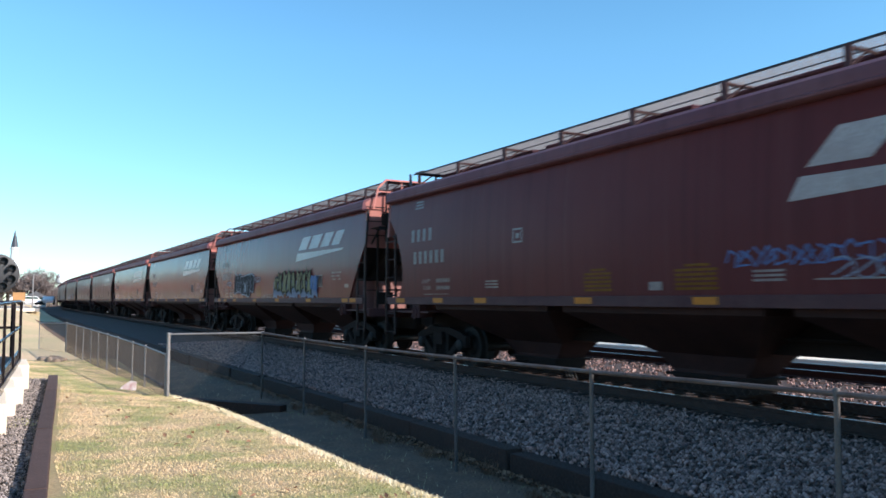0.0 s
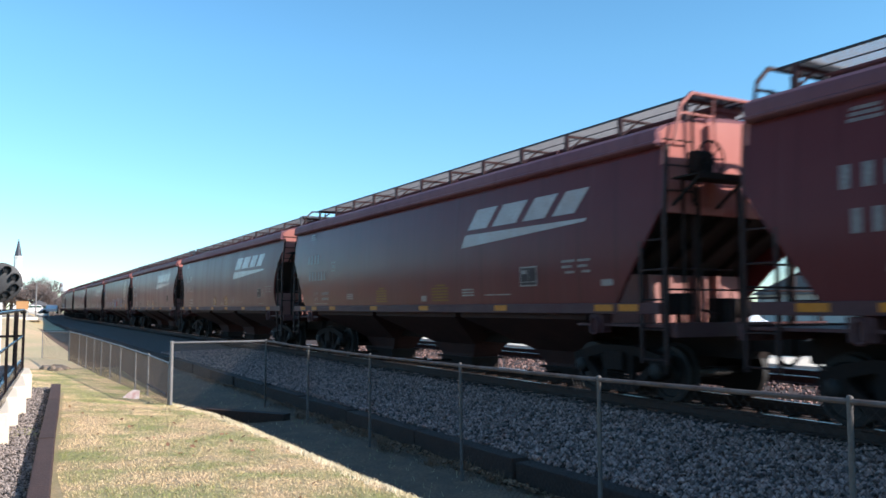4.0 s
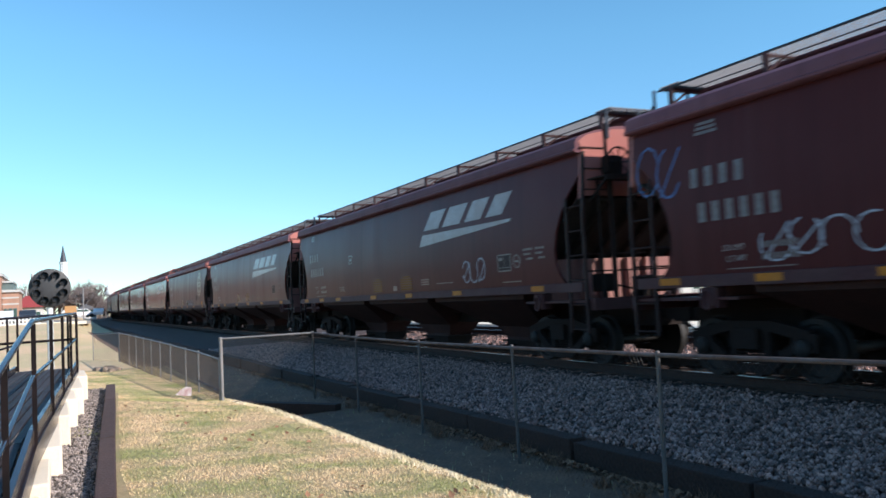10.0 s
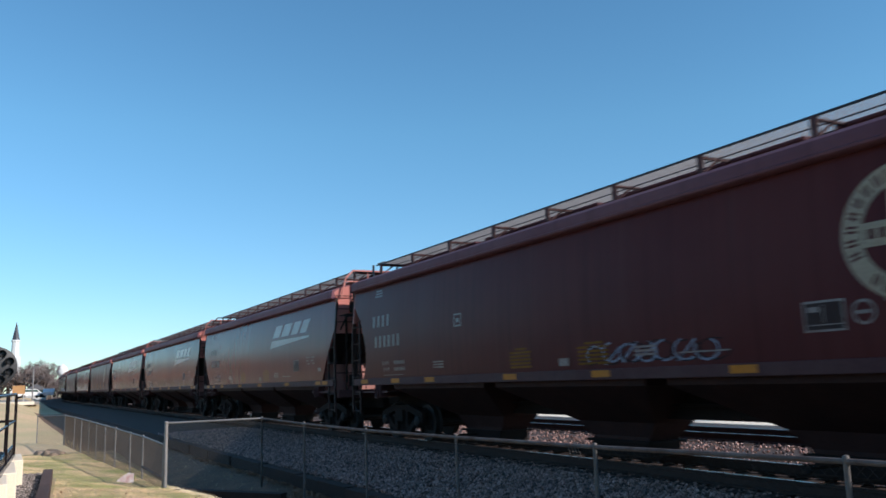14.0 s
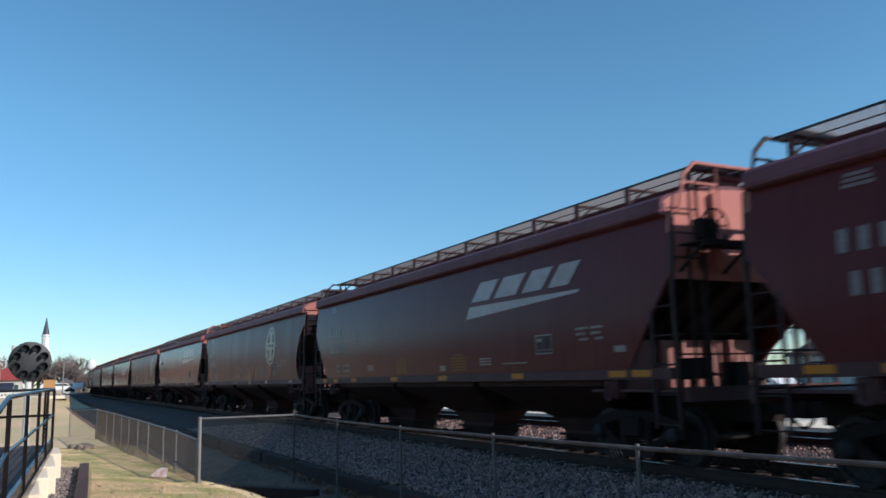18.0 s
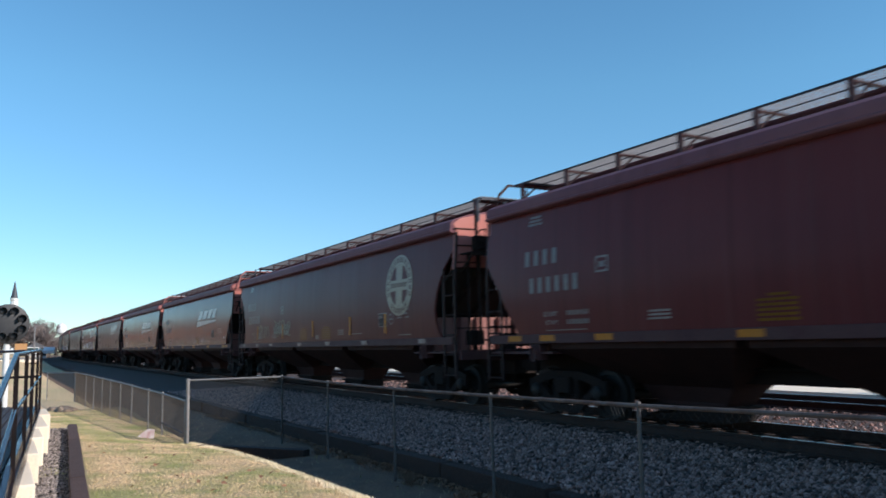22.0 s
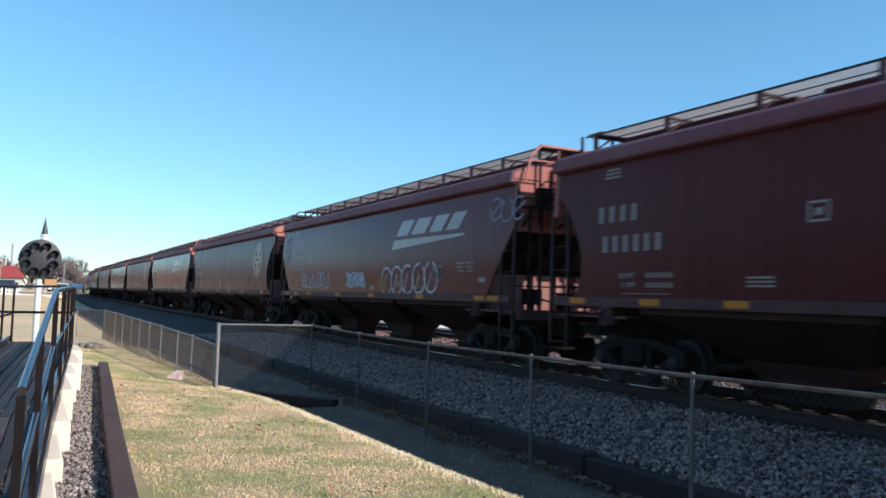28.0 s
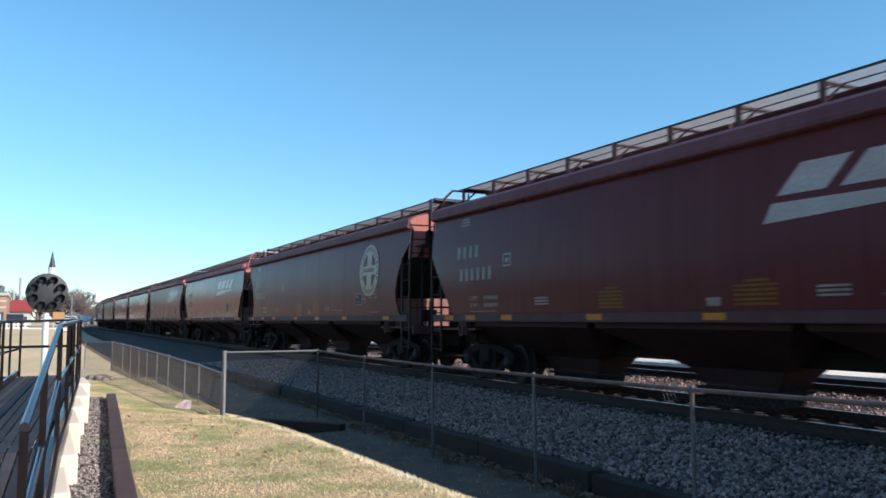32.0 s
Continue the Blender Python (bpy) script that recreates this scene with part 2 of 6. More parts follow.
G_BLACK = material("spray_black", (0.014, 0.012, 0.014), 0.7, 0, 0.2, 20, spec=0.15)
G_WHITE = material("spray_white", (0.55, 0.57, 0.62), 0.7, 0, 0.35, 25, 0.45, 3, tint=(0.3, 0.24, 0.26))
G_BLUE = material("spray_blue", (0.1, 0.19, 0.4), 0.7, 0, 0.35, 25, 0.3, 3)
G_PALE = material("spray_pale_blue", (0.24, 0.28, 0.36), 0.7, 0, 0.35, 25, 0.4, 3, tint=(0.2, 0.16, 0.2))
G_LIME = material("spray_yellow", (0.3, 0.26, 0.115), 0.7, 0, 0.35, 25, 0.4, 3)
G_RED = material("spray_red", (0.42, 0.05, 0.05), 0.7, 0, 0.35, 25, 0.3, 3)
BRICK = material("red_brick_wall", (0.46, 0.26, 0.18), 0.9, 0, 0.3, 8, 0.3, 0.8)
GLASS = material("window_glass", (0.05, 0.09, 0.08), 0.1, 0, 0.0)
TRIM = material("green_grey_trim", (0.12, 0.16, 0.15), 0.6, 0, 0.2, 5)
WHITE_PAINT = material("white_paint", (0.78, 0.78, 0.76), 0.6, 0, 0.15, 20, 0.2, 2)
ROOF_RED = material("red_roofing", (0.4, 0.06, 0.05), 0.7, 0, 0.3, 6)
ROOF_GREY = material("grey_shingles", (0.14, 0.14, 0.15), 0.9, 0, 0.4, 12)
SIDING = material("pale_siding", (0.5, 0.49, 0.46), 0.8, 0, 0.2, 8)
SPIRE = material("dark_spire", (0.05, 0.055, 0.07), 0.6)
ORANGE = material("orange_panel", (0.5, 0.26, 0.1), 0.6, 0, 0.2, 10)
SIGNAL = material("signal_black", (0.026, 0.026, 0.028), 0.55, 0, 0.3, 12, 0.3, 4, tint=(0.045, 0.045, 0.045))
LENS = material("signal_lens", (0.012, 0.012, 0.014), 0.5)
# tan chosen for unseen added walls, to warm the reflections in the cars
TAN_BRICK = material("tan_brick_wall", (0.5, 0.38, 0.24), 0.9, 0, 0.3, 8, 0.3, 0.8)
BARK = material("bark", (0.17, 0.14, 0.12), 0.95, 0, 0.5, 20)
ROCK = material("brown_rock", (0.34, 0.25, 0.18), 0.9, 0, 0.5, 12, 0.5, 3, 0.5, 15)
TWIGS = material("bare_twigs", (0.36, 0.275, 0.23), 0.95)
HAZY_TWIGS = material("distant_twigs", (0.2, 0.155, 0.14), 0.95)
CARS_PAINT = [material("vehicle_white", (0.75, 0.75, 0.75), 0.3), material("vehicle_red", (0.35, 0.03, 0.03), 0.3), material("vehicle_dark", (0.03, 0.035, 0.045), 0.3), material("vehicle_silver", (0.4, 0.41, 0.42), 0.3, 0.4)]
RUBBER = material("tyre_rubber", (0.02, 0.02, 0.02), 0.8)


def grass_material(name, dry, green):
    """Blades that range from straw to green, blade by blade and in patches."""
    m = bpy.data.materials.new(name)
    m.use_nodes = True
    n, l = m.node_tree.nodes, m.node_tree.links
    b = n["Principled BSDF"]
    b.inputs["Roughness"].default_value = 0.8
    geo, place, t = n.new("ShaderNodeNewGeometry"), n.new("ShaderNodeTexCoord"), n.new("ShaderNodeTexNoise")
    t.inputs["Scale"].default_value, t.inputs["Detail"].default_value = 1.3, 7
    l.new(place.outputs["Object"], t.inputs["Vector"])
    a = n.new("ShaderNodeMath")
    a.operation = "MULTIPLY_ADD"
    a.inputs[1].default_value, a.inputs[2].default_value = 0.16, -0.08
    l.new(geo.outputs["Random Per Island"], a.inputs[0])
    s = n.new("ShaderNodeMath")
    l.new(a.outputs[0], s.inputs[0])
    l.new(t.outputs["Fac"], s.inputs[1])
    r = n.new("ShaderNodeValToRGB")
    r.color_ramp.elements[0].position, r.color_ramp.elements[0].color = 0.43, (*dry, 1)
    r.color_ramp.elements[1].position, r.color_ramp.elements[1].color = 0.62, (*green, 1)
    l.new(s.outputs[0], r.inputs["Fac"])
    l.new(r.outputs["Color"], b.inputs["Base Color"])
    return m


GRASS = grass_material("grass_blades", (0.75, 0.55, 0.33), (0.31, 0.325, 0.12))
STRAW = grass_material("straw_blades", (0.86, 0.74, 0.52), (0.7, 0.58, 0.36))

# ---- mesh tools ----
class Shape:
    """Collects points and faces of one mesh."""

    def __init__(self):
        self.v, self.f = [], []

    def add(self, points, faces):
        o = len(self.v)
        self.v += [tuple(p) for p in points]
        self.f += [tuple(i + o for i in f) for f in faces]
        return self

    def box(self, x0, x1, y0, y1, z0, z1):
        return self.add([(x, y, z) for x in (x0, x1) for y in (y0, y1) for z in (z0, z1)], [(0, 1, 3, 2), (4, 6, 7, 5), (0, 4, 5, 1), (2, 3, 7, 6), (0, 2, 6, 4), (1, 5, 7, 3)])

    def bar(self, a, b, r=0.02, sides=6):
        """A round bar from a to b."""
        a, b = Vector(a), Vector(b)
        d = (b - a).normalized()
        u = d.orthogonal().normalized()
        w = d.cross(u)
        ring = [(u * math.cos(2 * math.pi * i / sides) + w * math.sin(2 * math.pi * i / sides)) * r for i in range(sides)]
        return self.add([a + q for q in ring] + [b + q for q in ring], [(i, (i + 1) % sides, sides + (i + 1) % sides, sides + i) for i in range(sides)] + [tuple(range(sides))[::-1], tuple(range(sides, 2 * sides))])

    def beam(self, a, b, w=0.04, h=0.04, up=(0, 0, 1)):
        """A flat or square bar from a to b."""
        a, b = Vector(a), Vector(b)
        d = (b - a).normalized()
        s = d.cross(Vector(up))
        s = s.normalized() if s.length > 1e-4 else d.orthogonal().normalized()
        t = s.cross(d)
        q = [s * w / 2 + t * h / 2, s * w / 2 - t * h / 2, -s * w / 2 - t * h / 2, -s * w / 2 + t * h / 2]
        return self.add([a + p for p in q] + [b + p for p in q], [(0, 1, 2, 3), (7, 6, 5, 4)] + [(i, i + 4, (i + 1) % 4 + 4, (i + 1) % 4) for i in range(4)])

    def plate(self, outline, depth):
        """A flat outline (3D points in one plane), thickened by the vector depth."""
        n = len(outline)
        d = Vector(depth)
        p = [Vector(q) for q in outline]
        return self.add(p + [q + d for q in p], [tuple(range(n)), tuple(range(2 * n - 1, n - 1, -1))] + [(i, i + n, (i + 1) % n + n, (i + 1) % n) for i in range(n)])

    def sweep(self, rings, closed=True, caps=True):
        """Joins rings of equally many points."""
        n = len(rings[0])
        o = [p for r in rings for p in r]
        f = [(k * n + i, k * n + (i + 1) % n, (k + 1) * n + (i + 1) % n, (k + 1) * n + i) for k in range(len(rings) - 1) for i in range(n if closed else n - 1)]
        if caps:
            f += [tuple(range(n))[::-1], tuple(range((len(rings) - 1) * n, len(rings) * n))]
        return self.add(o, f)

    def wheel(self, centre, axis, profile, sides=24):
        """A turned body: profile of (along the axis, radius)."""
        c, d = Vector(centre), Vector(axis).normalized()
        u = d.orthogonal().normalized()
        w = d.cross(u)
        return self.sweep([[c + d * h + (u * math.cos(2 * math.pi * i / sides) + w * math.sin(2 * math.pi * i / sides)) * r for i in range(sides)] for h, r in profile])

    def mesh(self, name, mat, smooth=False, clean=True):
        me = bpy.data.meshes.new(name)
        me.from_pydata(self.v, [], self.f)
        if clean:
            bm = bmesh.new()
            bm.from_mesh(me)
            bmesh.ops.recalc_face_normals(bm, faces=bm.faces)
            bm.to_mesh(me)
            bm.free()
        me.materials.append(mat)
        if smooth:
            me.shade_smooth()
            me.set_sharp_from_angle(angle=radians(35))
        return me


def part(name, shape, mat, parent, label="", smooth=False, bevel=0.0):
    """Links a shape, or a mesh made before, as ONE mesh object under a thing or a part."""
    me = shape.mesh(name, mat, smooth) if isinstance(shape, Shape) else shape
    ob = new(name, me)
    ob.parent = parent
    if bevel:
        b = ob.modifiers.new("bevel", "BEVEL")
        b.width, b.segments, b.limit_method = bevel, 2, "ANGLE"
    return tagged(ob, label) if label else ob


def thing(name, label, category, group="", kind="", at=None):
    ob = new(name)
    ob.empty_display_size = 0.2
    if at is not None:
        ob.matrix_basis = at
    return tagged(ob, label, category, group, kind)


def single(name, shape, mat, label, category, group="", kind="", at=None, smooth=False):
    ob = new(name, shape.mesh(name, mat, smooth) if isinstance(shape, Shape) else shape)
    if at is not None:
        ob.matrix_basis = at
    return tagged(ob, label, category, group, kind)


# ---- ground, ballast, track ----
TRACK = 9.78      # centre of the near track; rail tops lie at z = 0
SIDE = 1.64       # half the width of a car
rng = random.Random(5)


def ramp_of(x, pairs):
    for (a, za), (b, zb) in zip(pairs, pairs[1:]):
        if x <= b:
            return za + (zb - za) * max(0.0, (x - a) / (b - a))
    return pairs[-1][1]


ACROSS = [(-6, -0.1), (0.7, -0.06), (2.0, -0.05), (2.75, -0.06), (3.1, -0.1), (3.42, -0.38), (3.95, -0.46), (4.9, -0.46), (5.0, -0.5), (13.2, -0.5), (17.5, -0.5), (22, -0.42), (40, -0.3), (600, -0.3)]


def ground_z(x, y):
    z = ramp_of(x, ACROSS)
    if x < 4.2 and y > 5:
        z -= ramp_of(y, [(5, 0), (9, 0.07), (12.9, 0.15), (14.3, 0.25), (16, 0.33), (40, 0.33)]) * min(1.0, max(0.0, (x - 0.5) / 2)) * (1 if x < 3.4 else (4.2 - x) / 0.8)
    if y > 16:
        far = min(1.0, (y - 16) / 14)
        z = z * (1 - far) + -0.55 * far
    if y > 38:
        # the field rises towards the street
        edge = 3.2 + 4.0 * min(1.0, max(0.0, (y - 75) / 40))
        k = min(1.0, max(0.0, (y - 38) / 42)) * min(1.0, max(0.0, (edge - x) / 3))
        z += 1.05 * k * k * (3 - 2 * k)
    return z + 0.035 * (noise.noise((x * 0.5, y * 0.5, 0)) if -1 < x < 5 and 0 < y < 30 else 0)


def sheet(xs, ys, height):
    n = len(ys)
    s = Shape()
    s.add([(x, y, height(x, y)) for x in xs for y in ys], [(i * n + j, (i + 1) * n + j, (i + 1) * n + j + 1, i * n + j + 1) for i in range(len(xs) - 1) for j in range(n - 1)])
    return s


gx = [-900, -300, -100, -40, -20, -10, -6, -4, -2, -1] + [0.25 * i for i in range(0, 21)] + [5.0001, 6, 8, 10, 13.2, 15, 17.5, 19, 20.9, 22, 30, 40, 80, 200, 600, 1200]
gy = [-300, -100, -40, -20, -10, -5] + [0.5 * i for i in range(0, 61)] + [32, 36, 40, 50, 60, 80, 100, 140, 200, 300, 500, 900, 1500]
ground = single("ground", sheet(gx, gy, ground_z), LAWN, "pale winter grass ground reaching to the horizon", "ground", kind="structure", smooth=True)
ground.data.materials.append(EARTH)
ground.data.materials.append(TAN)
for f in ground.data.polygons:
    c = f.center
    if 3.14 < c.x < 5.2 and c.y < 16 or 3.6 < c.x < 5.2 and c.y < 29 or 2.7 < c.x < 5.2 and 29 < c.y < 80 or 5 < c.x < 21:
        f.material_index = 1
    elif c.y > 29 and c.x < 5 and c.y < 300:
        f.material_index = 2

# the bed of broken stone, with a shoulder on either side
bed_line = [(5.28, -0.5), (5.3, -0.27), (6.5, -0.235), (7.9, -0.2), (8.3, -0.19), (11.3, -0.19), (12.6, -0.19), (17.6, -0.19), (18.7, -0.48)]


def bend(s, side=0.0):
    """A place by the track: straight, then a wide curve to the right. Returns x, y and the heading in degrees."""
    start, r = 120.0, 890.0
    if s < start:
        return TRACK + side, s, 0.0
    a = (s - start) / r
    return TRACK + r - (r - side) * math.cos(a), start + (r - side) * math.sin(a), -math.degrees(a)


steps = [-60, -30, -10] + [0.6 * i for i in range(0, 60)] + list(range(36, 120, 6)) + list(range(120, 420, 12))
n = len(bed_line)
bed = Shape()
bed.add([(bend(s, x - TRACK)[0], bend(s, x - TRACK)[1], z + (0.02 * noise.noise((x * 2, s * 2, 3)) if 0 < i < n - 1 else 0)) for s in steps for i, (x, z) in enumerate(bed_line)],
        [(k * n + i, k * n + i + 1, (k + 1) * n + i + 1, (k + 1) * n + i) for k in range(len(steps) - 1) for i in range(n - 1)])
single("ballast", bed, BALLAST, "grey crushed-stone ballast bed under the tracks", "ballast", kind="structure")


def rail_shape(x, pts):
    foot = [(-0.07, -0.16), (0.07, -0.16), (0.07, -0.148), (0.012, -0.13), (0.012, -0.045), (0.035, -0.035), (0.035, -0.004), (0.028, 0.0), (-0.028, 0.0), (-0.035, -0.004), (-0.035, -0.035), (-0.012, -0.045), (-0.012, -0.13), (-0.07, -0.148)]
    rings = []
    for s in pts:
        rings.append([(bend(s, x + a)[0], bend(s, x + a)[1], b) for a, b in foot])
    return Shape().sweep(rings)


rail_steps = [-60, 120] + list(range(132, 420, 12))
for centre, tag in ((0.0, "near"), (5.6, "second")):
    track = thing("railway_track", "railway track of steel rails on dark timber ties, curving off" if centre == 0 else "second railway track with rusty rails behind the train", "track", kind="structure")
    for x in (-0.75, 0.75):
        r = part("rail", rail_shape(centre + x, rail_steps), RAIL_RUST, track, "rusty steel rail with a polished head")
        head = Shape().sweep([[(bend(s, centre + x + a)[0], bend(s, centre + x + a)[1], b) for a, b in ((-0.027, 0.0005), (0.027, 0.0005), (0.024, 0.003), (-0.024, 0.003))] for s in rail_steps])
        part("running_surface", head, RAIL_TOP, r, "bright polished rail head")
    tie = Shape().box(-1.3, 1.3, -0.115, 0.115, -0.3, -0.163).mesh("tie", TIE)
    plate = Shape().box(-0.12, 0.12, -0.09, 0.09, -0.163, -0.15).mesh("tie_plate", RAIL_RUST)
    for i in range(110):
        y = -4 + 0.53 * i
        o = part("tie", tie, TIE, track)
        o.location, o.rotation_euler = (TRACK + centre + rng.uniform(-0.04, 0.04), y + rng.uniform(-0.02, 0.02), rng.uniform(-0.008, 0.004)), (0, 0, rng.uniform(-0.012, 0.012))
    far_ties = Shape()
    for i in range(200):
        x, y, a = bend(54.3 + 0.53 * i, centre)
        far_ties.box(x - 1.3, x + 1.3, y - 0.115, y + 0.115, -0.3, -0.163)
    tagged(part("far_ties", far_ties, TIE, track), kind="stuff")


def stone_mesh(seed):
    r = random.Random(seed)
    g = 1.618
    base = [(-1, g, 0), (1, g, 0), (-1, -g, 0), (1, -g, 0), (0, -1, g), (0, 1, g), (0, -1, -g), (0, 1, -g), (g, 0, -1), (g, 0, 1), (-g, 0, -1), (-g, 0, 1)]
    faces = [(0, 11, 5), (0, 5, 1), (0, 1, 7), (0, 7, 10), (0, 10, 11), (1, 5, 9), (5, 11, 4), (11, 10, 2), (10, 7, 6), (7, 1, 8), (3, 9, 4), (3, 4, 2), (3, 2, 6), (3, 6, 8), (3, 8, 9), (4, 9, 5), (2, 4, 11), (6, 2, 10), (8, 6, 7), (9, 8, 1)]
    k = [r.uniform(0.55, 1.3) for _ in range(3)]
    return np.array([[c / 1.9 * k[i] * r.uniform(0.7, 1.15) for i, c in enumerate(p)] for p in base]), faces


STONES = [stone_mesh(i) for i in range(14)]


def strew(name, spots, mat, label, category, group=""):
    """Loose stones, too many to count: spots of (x, y, z, size)."""
    r = random.Random(len(spots))
    verts, faces = [], []
    for x, y, z, s in spots:
        p, f = STONES[r.randrange(14)]
        e = np.array(Euler((r.uniform(0, 6), r.uniform(0, 6), r.uniform(0, 6))).to_matrix())
        o = len(verts)
        verts += (p @ e.T * s + (x, y, z)).tolist()
        faces += [(a + o, b + o, c + o) for a, b, c in f]
    me = bpy.data.meshes.new(name)
    me.from_pydata(verts, [], faces)
    me.materials.append(mat)
    return tagged(new(name, me), label, category, group, "stuff")


def bed_z(x):
    return ramp_of(x, bed_line)


spots = []
for _ in range(76000):
    y = 1.5 + 30 * rng.random() ** 1.35
    x = rng.uniform(5.32, 8.9 if rng.random() < 0.85 else 9.9)
    spots.append((x, y, bed_z(x) + rng.uniform(-0.015, 0.035) + (0.01 if x < 8.4 else -0.02), rng.uniform(0.015, 0.036)))
for _ in range(9000):
    y = 2 + 32 * rng.random() ** 1.3
    x = rng.uniform(10.6, 17.8)
    spots.append((x, y, -0.185 + rng.uniform(0, 0.02), rng.uniform(0.018, 0.04)))
strew("ballast_stones", spots, STONE, "loose grey crushed stone of the ballast bed", "gravel")

# old ties laid end to end hold the stone back
retainer = thing("retaining_ties", "weathered dark ties laid end to end along the ballast", "retaining edge", kind="structure")
for i in range(13):
    y = -1.2 + 2.45 * i
    o = part("tie", Shape().box(-0.11, 0.11, -1.2, 1.2, -0.14, 0.14), TIE, retainer, bevel=0.012)
    o.location, o.rotation_euler = (5.18 + rng.uniform(-0.02, 0.02), y, -0.38 + rng.uniform(-0.02, 0.015)), (rng.uniform(-0.006, 0.006), 0, rng.uniform(-0.012, 0.012))


# a heavy tie lies across the foot of the bank
single("bank_timber", Shape().beam((2.98, 14.82, -0.43), (4.36, 13.2, -0.46), 0.2, 0.2), TIE, "dark weathered timber across the foot of the grass bank", "timber")


# ---- grass, litter ----
def blades(name, count, where, mat, label, tall=(0.025, 0.06), wide=0.004):
    r = random.Random(count)
    v, f = [], []
    while len(f) < count:
        x, y = where(r)
        z = ground_z(x, y) - 0.004
        a, h, lean = r.uniform(0, 6.28), r.uniform(*tall), r.uniform(0.1, 0.9)
        dx, dy = math.cos(a), math.sin(a)
        b = r.uniform(0, 6.28)
        o = len(v)
        v += [(x - dy * wide, y + dx * wide, z), (x + dy * wide, y - dx * wide, z), (x + math.cos(b) * h * lean, y + math.sin(b) * h * lean, z + h)]
        f.append((o, o + 1, o + 2))
    me = bpy.data.meshes.new(name)
    me.from_pydata(v, [], f)
    me.materials.append(mat)
    return tagged(new(name, me), label, "grass", "", "stuff")


def on_lawn(r):
    while True:
        y = 4 + 24 * r.random() ** 1.7
        x = r.uniform(0.6, 3.12)
        if x > 0.5 + 0.0645 * (y - 6.4) or y > 17.2:
            return x, y


blades("lawn_grass", 150000, on_lawn, GRASS, "short dry lawn grass with green patches", (0.006, 0.022), 0.006)
blades("verge_grass", 900, lambda r: (r.uniform(3.2, 5.05), 3 + 22 * r.random() ** 1.4), GRASS, "sparse dry grass in the shade along the fence", (0.02, 0.07), 0.004)


def crest_spot(r):
    """The lawn's ragged edge, where it wanders in and out."""
    y = 2 + 14 * r.random() ** 1.2
    return 3.05 + 0.11 * noise.noise((y * 0.9, 4.0, 0)) + 0.05 * noise.noise((y * 3.1, 9.0, 0)) + r.gauss(0, 0.05), y


blades("crest_grass", 15000, crest_spot, STRAW, "bright straw-coloured grass along the edge of the lawn", (0.012, 0.045), 0.006)


def tuft_spot(r):
    k = r.randrange(14)
    rr = random.Random(k)
    return 4.6 + rr.uniform(-0.1, 0.45) + r.gauss(0, 0.05), 3.5 + 0.75 * k + rr.uniform(-0.3, 0.3) + r.gauss(0, 0.07)


blades("dry_weeds", 1500, tuft_spot, grass_material("dead_weeds", (0.24, 0.13, 0.075), (0.17, 0.095, 0.055)), "tufts of dead brown weeds under the fence", (0.04, 0.17), 0.005)


def strew_leaves():
    r = random.Random(8)
    v, f = [], []
    for i in range(4200):
        y = 3 + 20 * r.random() ** 1.3
        heap = max(0.0, noise.noise((y * 1.3, 2.0, 0)) + 0.25)
        x, y = (5.06 - abs(r.gauss(0, 0.1 + 0.22 * heap)), y) if i % 40 else (r.uniform(1, 3.0), r.uniform(5, 15))
        z = ground_z(x, y) + r.uniform(0.012, 0.03 + 0.07 * heap)
        s = r.uniform(0.018, 0.045)
        m = Euler((r.uniform(-0.6, 0.6), r.uniform(-0.6, 0.6), r.uniform(0, 6))).to_matrix()
        o = len(v)
        v += [tuple(m @ Vector(q) * s + Vector((x, y, z))) for q in ((-1, 0, 0), (-0.3, -0.6, 0.15), (1, 0, 0.1), (-0.3, 0.6, 0.15))]
        f.append((o, o + 1, o + 2, o + 3))
    me = bpy.data.meshes.new("fallen_leaves")
    me.from_pydata(v, [], f)
    me.materials.append(material("dead_leaf", (0.24, 0.12, 0.065), 0.9, spread=0.6))
    tagged(new("fallen_leaves", me), "brown fallen leaves along the fence and on the lawn", "leaves", "", "stuff")


strew_leaves()

# the gravel strip by the ramp and its timber edging
EDGE = [(0.26, 4.0), (0.395, 6.4), (0.575, 9.4), (0.835, 13.4), (1.0, 16.1)]
for i, ((xa, ya), (xb, yb)) in enumerate(zip(EDGE, EDGE[1:])):
    s = Shape().beam((xa, ya + 0.012, -0.03), (xb, yb - 0.012, -0.03), 0.155, 0.17)
    o = single("edging_timber", s, TIMBER, "reddish-brown landscape timber edging the lawn", "edging timber", "timbers edging the lawn")
    b = o.modifiers.new("bevel", "BEVEL")
    b.width, b.segments = 0.012, 2
spots = []
for _ in range(30000):
    y = 4 + 12.6 * rng.random() ** 1.5
    xl, xr = -0.06 + 0.061 * (y - 6.5), 0.32 + 0.062 * (y - 6.4)
    spots.append((rng.uniform(xl - 0.25, xr), y, -0.06 + rng.uniform(-0.01, 0.022), rng.uniform(0.006, 0.018)))
strew("landscape_stones", spots, DECOR, "fine dark grey gravel with pale chips beside the ramp", "gravel")
for x, y, w in ((1.62, 27.5, 0.26), (1.85, 28.3, 0.2), (1.4, 28.6, 0.22), (1.75, 29.2, 0.24), (1.5, 26.9, 0.14)):
    s = Shape().add((STONES[int(w * 10)][0] * w).tolist(), STONES[0][1])
    single("rock", s, ROCK, "brown landscape rock lying in the grass", "rock", "rocks in the grass", at=pose(x, y, ground_z(x, y) + 0.03, 0, 0, 170 * x))
